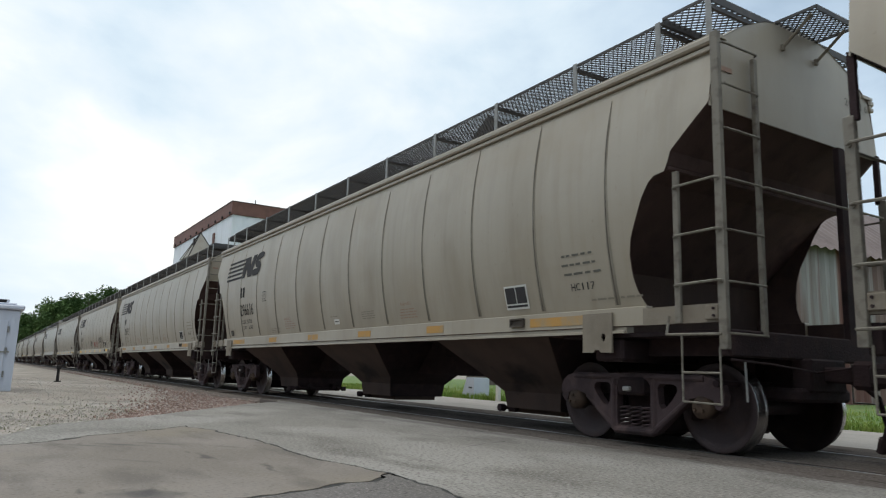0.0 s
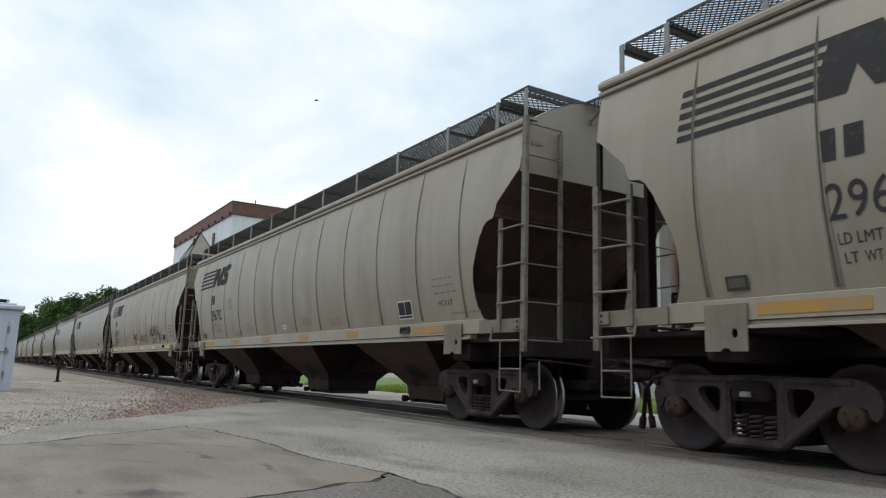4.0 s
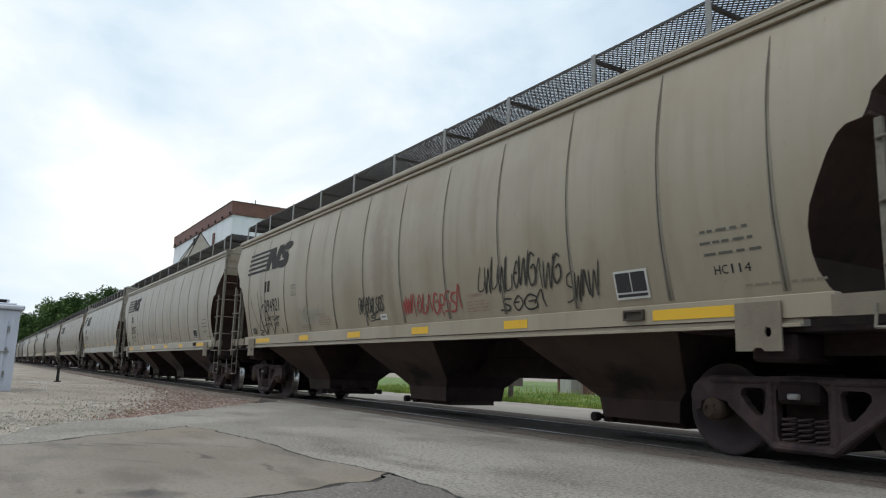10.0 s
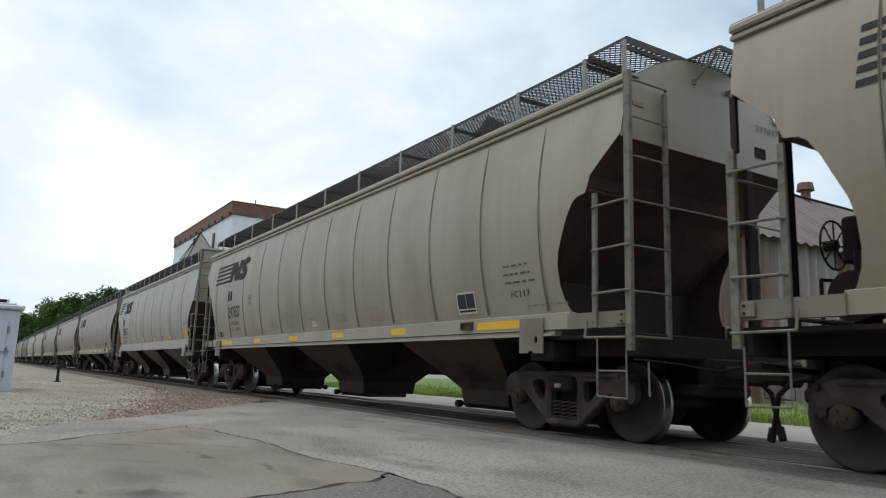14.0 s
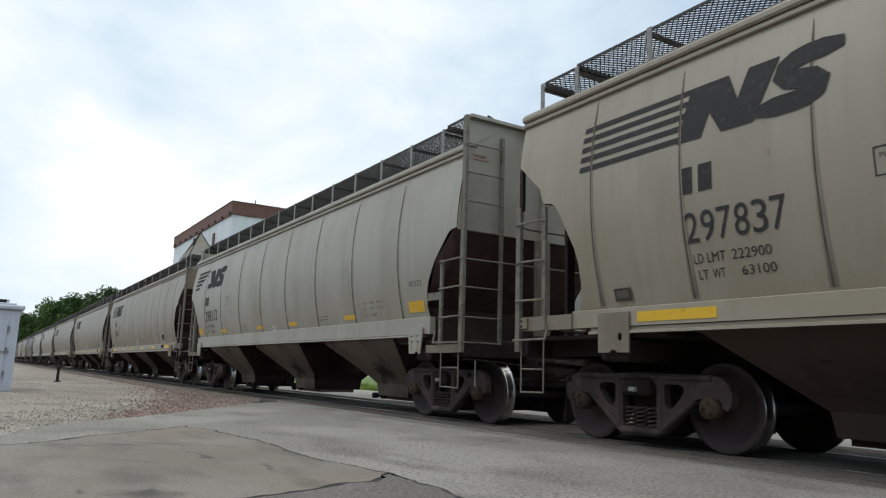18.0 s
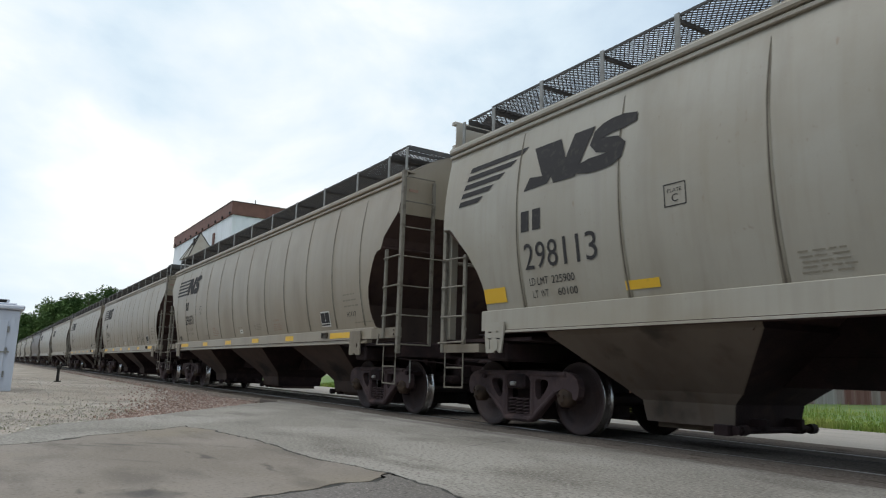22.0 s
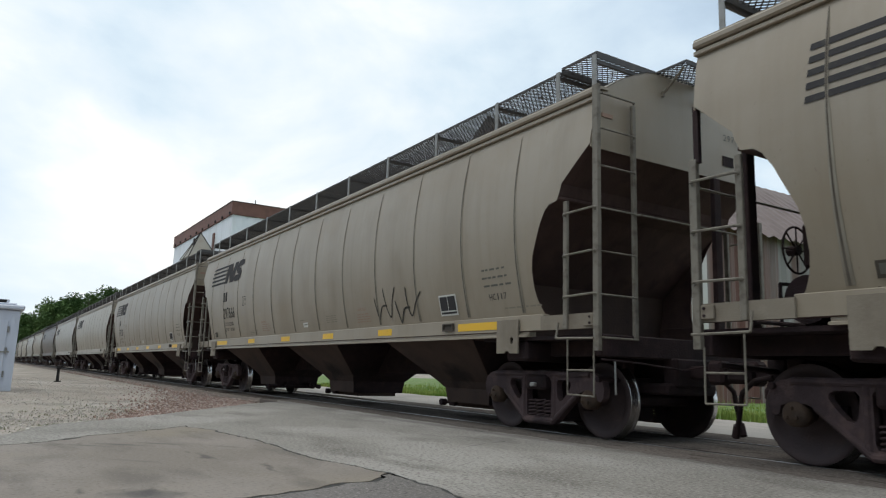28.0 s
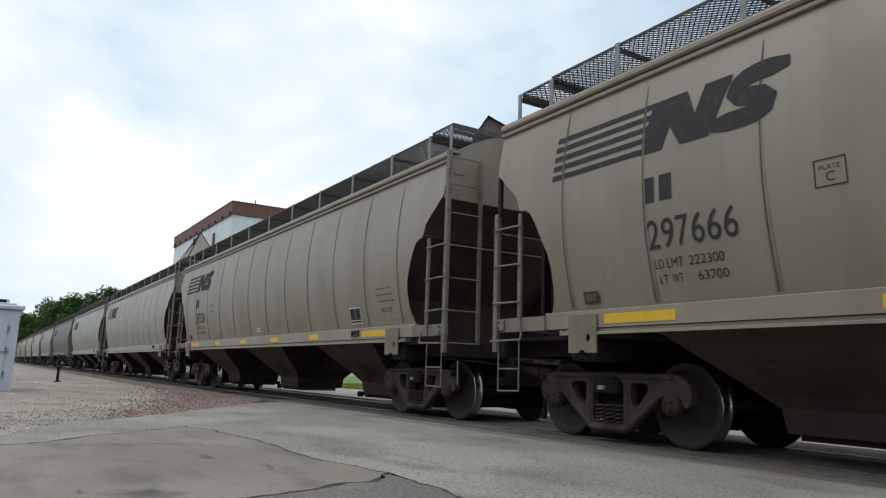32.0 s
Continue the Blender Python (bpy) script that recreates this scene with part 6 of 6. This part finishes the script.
# utility cabinet, white post and dark post in the grass
ped = thing("utility_cabinet", "small pale metal utility cabinet in the grass", "cabinet")
bm = bmesh.new()
plate_xz(bm, [(-0.42, -0.05), (0.30, -0.05), (0.30, 0.62), (-0.10, 0.62)], 5.75, 6.35)
part("body", bm, CABINET, ped, at=pose(-19.2, 0, 0))
bm = bmesh.new()
for i in range(3):
    box(bm, 0.02 + i * 0.07, 0.07 + i * 0.07, 5.738, 5.748, 0.28, 0.33)
part("print_bar", bm, BLACK, ped, at=pose(-19.2, 0, 0))
for x, y, m, h, lab in ((-17.35, 5.55, WHITE, 0.95, "short white marker post"), (-17.0, 5.75, TIE, 1.15, "short dark wooden post")):
    bm = bmesh.new()
    box(bm, x - 0.06, x + 0.06, y - 0.06, y + 0.06, -0.08, h, 0.015)
    tagged(new("marker_post", mesh_of("marker_post", bm, m)), lab, "post")

# grey cabinet beside the apron
cab = thing("signal_cabinet", "tall pale grey metal railway signal cabinet on the gravel", "cabinet")
bm = bmesh.new()
box(bm, -24.6, -22.0, -8.9, -6.70, -0.09, 2.02, 0.02)
part("body", bm, CABINET, cab)
bm = bmesh.new()
box(bm, -24.7, -21.9, -9.0, -6.61, 2.02, 2.14, 0.03)
box(bm, -24.5, -22.1, -8.8, -6.80, 2.14, 2.2, 0.02)
part("lid", bm, CABINET, cab)
bm = bmesh.new()
box(bm, -22.9, -22.3, -8.2, -6.98, 2.2, 2.31, 0.02)
part("vent", bm, CABINET, cab)
bm = bmesh.new()
box(bm, -22.32, -22.28, -8.1, -7.04, 2.21, 2.29)
part("vent_slot", bm, DARK, cab)
bm = bmesh.new()
box(bm, -22.0, -21.965, -8.75, -6.95, 0.12, 1.72, 0.012)
door = part("door", bm, CABINET, cab)
for z in (0.35, 0.95, 1.5):
    bm = bmesh.new()
    rod(bm, (-21.96, -6.93, z - 0.08), (-21.96, -6.93, z + 0.08), 0.02, 8)
    part("hinge", bm, GALV, door)
bm = bmesh.new()
box(bm, -21.96, -21.94, -7.28, -6.85, 0.90, 0.94)
part("latch_bar", bm, GALV, door)
bm = bmesh.new()
box(bm, -22.01, -21.97, -6.88, -6.80, 0.02, 1.90)
box(bm, -23.0, -22.6, -6.705, -6.68, 0.3, 1.6)
part("corner_strip", bm, CABINET, cab)

# low black switch marker by the track
sw = thing("track_marker", "short black iron marker post beside the track", "post")
bm = bmesh.new()
rod(bm, (-32.3, -4.85, -0.09), (-32.3, -4.85, 0.42), 0.06, 10, 0, 0.05)
part("post", bm, DARK, sw)
bm = bmesh.new()
box(bm, -32.42, -32.18, -4.93, -4.77, 0.40, 0.54, 0.03)
rod(bm, (-32.3, -4.8, 0.50), (-32.1, -4.65, 0.60), 0.03, 6)
part("head", bm, DARK, sw)
bm = bmesh.new()
box(bm, -32.42, -32.18, -4.97, -4.73, -0.09, -0.05, 0.01)
part("foot", bm, DARK, sw)


# ------------------------------------------------------------------ trees
def tree(x, y, h, wide, seed, label):
    rnd = random.Random(seed)
    t = thing("tree", label, "tree", "trees behind the train")
    t.matrix_basis = pose(x, y, -0.1)
    bm = bmesh.new()
    top = Vector((rnd.uniform(-0.4, 0.4), rnd.uniform(-0.4, 0.4), h * 0.55))
    rod(bm, (0, 0, 0), top, h * 0.028, 9, 0, h * 0.016)
    tips = []
    for i in range(9):
        a = 6.28 * i / 9 + rnd.uniform(-0.3, 0.3)
        b = Vector((0, 0, 0)).lerp(top, rnd.uniform(0.45, 1.0))
        e = b + Vector((math.cos(a), math.sin(a), 0)) * wide * rnd.uniform(0.4, 0.8) + Vector((0, 0, h * rnd.uniform(0.12, 0.36)))
        rod(bm, b, e, h * 0.010, 6, 0, h * 0.004)
        tips.append(e)
    part("trunk", bm, BARK, t)
    verts, faces = [], []
    centres = [(rnd.uniform(0.35, 1.0), rnd.uniform(0, 6.28), rnd.uniform(0.22, 1.0)) for _ in range(46)]
    for f, a, zf in centres:
        girth = math.sin(min(1, max(0.05, (zf - 0.12) / 0.88)) * 3.0) * 0.75 + 0.35
        c = Vector((math.cos(a) * wide * f * girth, math.sin(a) * wide * f * girth, h * zf * rnd.uniform(0.92, 1.02)))
        r = h * rnd.uniform(0.07, 0.14)
        for _ in range(330):
            d = Vector((rnd.gauss(0, 1), rnd.gauss(0, 1), rnd.gauss(0, 0.8)))
            p = c + d.normalized() * r * rnd.random() ** 0.4
            s = rnd.uniform(0.13, 0.32)
            u = Vector((rnd.uniform(-1, 1), rnd.uniform(-1, 1), rnd.uniform(-0.6, 0.6))).normalized() * s
            v = u.orthogonal().normalized() * s * 0.6
            b = len(verts)
            verts += [tuple(p - u), tuple(p + v), tuple(p + u), tuple(p - v)]
            faces.append((b, b + 1, b + 2, b + 3))
    me = bpy.data.meshes.new("crown")
    me.from_pydata(verts, [], faces)
    me.materials.append(LEAF)
    o = new("crown", me)
    o.parent = t
    return t


TREES = [(-165, 4.6, 12.0, 5.0), (-172, 8.6, 14.2, 6.0), (-160, 12.5, 15.2, 6.0), (-168, 17.5, 15.5, 5.5), (-150, 17.5, 15.5, 5.5), (-190, 1.5, 10.5, 5.0), (-215, 0.5, 10.5, 5.5), (-240, 2.5, 13, 6), (-200, 6.5, 15, 6), (-275, 1.0, 14, 7), (-140, 19.5, 15.0, 5.0), (-310, 0.5, 15, 8), (-350, 2.0, 16, 9)]
for i, (x, y, h, w) in enumerate(TREES):
    tree(x, y, h, w, 40 + i, "full dark green broadleaf tree behind the railway")


def woods(name, count, spread, tall, leaf, label, seed):
    """A distant wood as a mass of leaf clumps, denser low down, with an uneven top."""
    rnd = random.Random(seed)
    verts, faces = [], []
    for _ in range(count):
        x, y = spread(rnd)
        top = tall * (0.75 + 0.35 * noise.noise(Vector((x * 0.08, y * 0.08, seed))) + 0.2 * noise.noise(Vector((x * 0.3, y * 0.3, seed))))
        p = Vector((x, y, top * rnd.random() ** 0.8))
        s = leaf * rnd.uniform(0.5, 1.2)
        u = Vector((rnd.uniform(-1, 1), rnd.uniform(-1, 1), rnd.uniform(-0.6, 0.6))).normalized() * s
        v = u.orthogonal().normalized() * s * 0.7
        b = len(verts)
        verts += [tuple(p - u), tuple(p + v), tuple(p + u), tuple(p - v)]
        faces.append((b, b + 1, b + 2, b + 3))
    me = bpy.data.meshes.new(name)
    me.from_pydata(verts, [], faces)
    me.materials.append(LEAF)
    return tagged(new(name, me), label, "woods", kind="stuff")


woods("far_woods", 5000, lambda r: (-380 - 40 * r.random(), -60 + 75 * r.random()), 9.0, 1.4, "distant dark tree line", 31)
# added out of view behind the camera, to dim low light on the cars
woods("near_woods", 9000, lambda r: (-110 + 220 * r.random(), -38 - 10 * r.random()), 12.0, 1.3, "added unseen tree line behind the camera that blocks low sky light", 33)


# ------------------------------------------------------------------ the bird
bird = thing("bird", "small dark bird in flight", "bird")
bm = bmesh.new()
for a, b, r0, r1 in (((-0.10, 0, 0), (0.0, 0, 0.005), 0.012, 0.035), ((0.0, 0, 0.005), (0.09, 0, 0.015), 0.035, 0.024), ((0.09, 0, 0.015), (0.13, 0, 0.02), 0.024, 0.008)):
    rod(bm, a, b, r0, 8, 0, r1)
part("body", bm, FEATHER, bird)
for s in (-1, 1):
    bm = bmesh.new()
    vs = [bm.verts.new(p) for p in ((0.05, 0.02 * s, 0.01), (0.06, 0.10 * s, 0.06), (-0.02, 0.22 * s, 0.04), (-0.04, 0.09 * s, 0.045), (-0.04, 0.02 * s, 0.01))]
    f = bm.faces.new(vs)
    bmesh.ops.solidify(bm, geom=[f], thickness=0.006)
    part("wing", bm, FEATHER, bird)
bm = bmesh.new()
vs = [bm.verts.new(p) for p in ((-0.09, -0.012, 0), (-0.09, 0.012, 0), (-0.17, 0.035, 0), (-0.17, -0.035, 0))]
f = bm.faces.new(vs)
bmesh.ops.solidify(bm, geom=[f], thickness=0.005)
part("tail", bm, FEATHER, bird)


gull = copy_thing(bird, pose(0, 0, 0))
tagged(gull, "small grey-brown bird flying away", "bird")


# ------------------------------------------------------------------ the train
OFF_R, OFF_S = 8.27, 7.95
TEMPLATE = build_car(ROUND, PAINT_TAN)
SQUARE_CAR = build_car(SQUARE, PAINT_GREY)
ORANGE_L, YELLOW_L = "faded orange reflective strip", "yellow reflective strip"
# rear axle at the clip's zero of travel, coat, number, load limit, light weight, code, strips, words for the label
TRAIN = [
    (-1.765, PAINT_TAN, "296540", "222300", "63700", "HC117", None, "dusty tan covered hopper rail car"),
    (-21.075, PAINT_TAN, "296616", "222300", "63700", "HC117", ORANGE, "tan covered hopper rail car with faded orange strips"),
    (-40.45, PAINT_TAN, "296792", "222300", "63700", "HC117", ORANGE, "grimy tan covered hopper rail car with worn lettering"),
    (-59.785, PAINT_STAINED, "294921", "222500", "63500", "HC114", YELLOW, "tan covered hopper rail car with red and black graffiti"),
    (-79.14, PAINT_TAN, "297837", "222900", "63100", "HC117", YELLOW, "tan covered hopper rail car with yellow strips"),
    (-97.467, PAINT_GREY, "298113", "225900", "60100", "HC122", YELLOW, "pale grey covered hopper rail car with yellow patches"),
    (-116.525, PAINT_WARM, "296931", "222500", "63500", "HC117", YELLOW, "brownish tan covered hopper rail car with yellow strips"),
    (-135.94, PAINT_WARM, "297666", "222300", "63700", "HC117", YELLOW, "tan covered hopper rail car with black graffiti"),
    (-155.3, PAINT_WARM, "297250", "222300", "63700", "HC117", YELLOW, "tan covered hopper rail car with yellow strips"),
    (-174.65, PAINT_TAN, "", "", "", "", None, "pale tan covered hopper rail car"),
    (-194.0, PAINT_PALE, "", "", "", "", None, "pale grey covered hopper rail car"),
    (-213.3, PAINT_BROWN, "", "", "", "", None, "dark brown covered hopper rail car"),
    (-232.7, PAINT_WARM, "", "", "", "", None, "dusty covered hopper rail car"),
    (-252.0, PAINT_PALE, "", "", "", "", None, "pale covered hopper rail car"),
    (-271.4, PAINT_TAN, "", "", "", "", None, "tan covered hopper rail car"),
    (-290.7, PAINT_TAN, "", "", "", "", None, "tan covered hopper rail car"),
    (-310.0, PAINT_WARM, "", "", "", "", None, "dusty covered hopper rail car"),
    (-329.4, PAINT_TAN, "", "", "", "", None, "tan covered hopper rail car"),
    (-348.7, PAINT_PALE, "", "", "", "", None, "pale covered hopper rail car"),
]
cars = []
for i, (at, coat, number, ld, lt, code, strips, words) in enumerate(TRAIN):
    square = number == "298113"
    k, off = (SQUARE, OFF_S) if square else (ROUND, OFF_R)
    if square:
        car = SQUARE_CAR
    elif i == 0:
        car = TEMPLATE
    else:
        car = copy_thing(TEMPLATE, pose(0, 0, 0))
    tagged(car, words, "rail car", "cars of the freight train")
    cars.append((car, at + off))
for i, (at, coat, number, ld, lt, code, strips, words) in enumerate(TRAIN):
    car, middle_x = cars[i]
    square = car is SQUARE_CAR
    k, off = (SQUARE, OFF_S) if square else (ROUND, OFF_R)
    repaint(car, coat)
    panel = [c for c in car.children if c.name.startswith("side_panel")][0]
    logo(car, panel, k, off, square)
    if number:
        stencils(car, panel, k, off, number, ld, lt, code, 1.95 if not square else 1.63, i in (2, 6))
    if strips:
        reflectors(car, k, off, strips, ORANGE_L if strips is ORANGE else YELLOW_L)
    if number == "294921":
        tag(panel, SPRAY, off, SLASHES, 0.022, "thin black spray strokes over the number")
        tag(panel, PALEPAINT, off, PALE_SLASHES, 0.026, "pale green spray strokes")
        scrawl(panel, SPRAY, off, 7.30, 1.74, 1.02, 0.32, 10, 4, 0.028, "small black spray scrawl")
        scrawl(panel, SPRAY, off, 7.55, 1.62, 0.55, 0.12, 3, 14, 0.022, "small black spray scrawl")
        scrawl(panel, REDPAINT, off, 8.95, 1.62, 1.85, 0.36, 11, 5, 0.030, "red spray scrawl")
        scrawl(panel, SPRAY, off, 11.25, 1.80, 1.75, 0.48, 11, 6, 0.024, "large black spray scrawl")
        scrawl(panel, SPRAY, off, 11.7, 1.58, 1.0, 0.22, 4, 16, 0.024, "large black spray scrawl")
        scrawl(panel, SPRAY, off, 13.05, 1.62, 0.55, 0.45, 4, 7, 0.026, "small black spray scrawl")
        scrawl(panel, PALEPAINT, off, 4.6, 1.70, 0.9, 0.40, 5, 8, 0.024, "pale green spray scrawl", 0.1, True)
    if number == "297666":
        scrawl(panel, SPRAY, off, 11.6, 1.58, 1.55, 0.55, 4, 9, 0.034, "black spray scrawl", 0.15, True)
    if number == "297837":
        scrawl(panel, PALEPAINT, off, 6.2, 1.75, 2.1, 0.30, 8, 10, 0.03, "pale worn spray scrawl")


# ------------------------------------------------------------------ what moves
def travel(t):
    u = (t - 16) / 16
    return 4.02633 * t - 0.29294 * u * u + 0.22937 * u ** 3


def motions():
    times = [2.0 * i for i in range(17)]
    for car, middle_x in cars:
        walk(car, [(t, pose(middle_x + travel(t), 0, 0)) for t in times])
    spin = [i * 32.0 / 240 for i in range(241)]
    for car, middle_x in cars[:10]:
        for w in [c for c in car.children if c.name.startswith("wheelset")]:
            x, y, z = w.matrix_basis.translation
            rows = []
            for t in spin:
                a = math.degrees(travel(t) / 0.470)
                rows.append((t, Matrix.Translation((x, y, z)) @ Matrix.Rotation(radians(a), 4, "Y")))
            walk(w, rows)
    # a level flight past the camera's left, from behind the trees to far beyond the shed
    a, b = Vector((-42.6, -6.35, 15.15)), Vector((-37.3, 12.16, 16.9))
    speed = (b - a) / 2.0
    turn = math.degrees(math.atan2(speed.y, speed.x))
    c, d = Vector((-28.35, 9.24, 12.81)), Vector((-44.82, -5.27, 10.86))
    away = (d - c) / 2.4
    way = math.degrees(math.atan2(away.y, away.x))
    walk(gull, [(t, pose(*(c + away * (t - 28.6)), 12, 0, way)) for t in (0.0, 8.0, 16.0, 24.0, 32.0)])
    walk(bird, [(t, pose(*(a + speed * (t - 2.5)), 8, 0, turn)) for t in (0.0, 8.0, 16.0, 24.0, 32.0)])


motions()
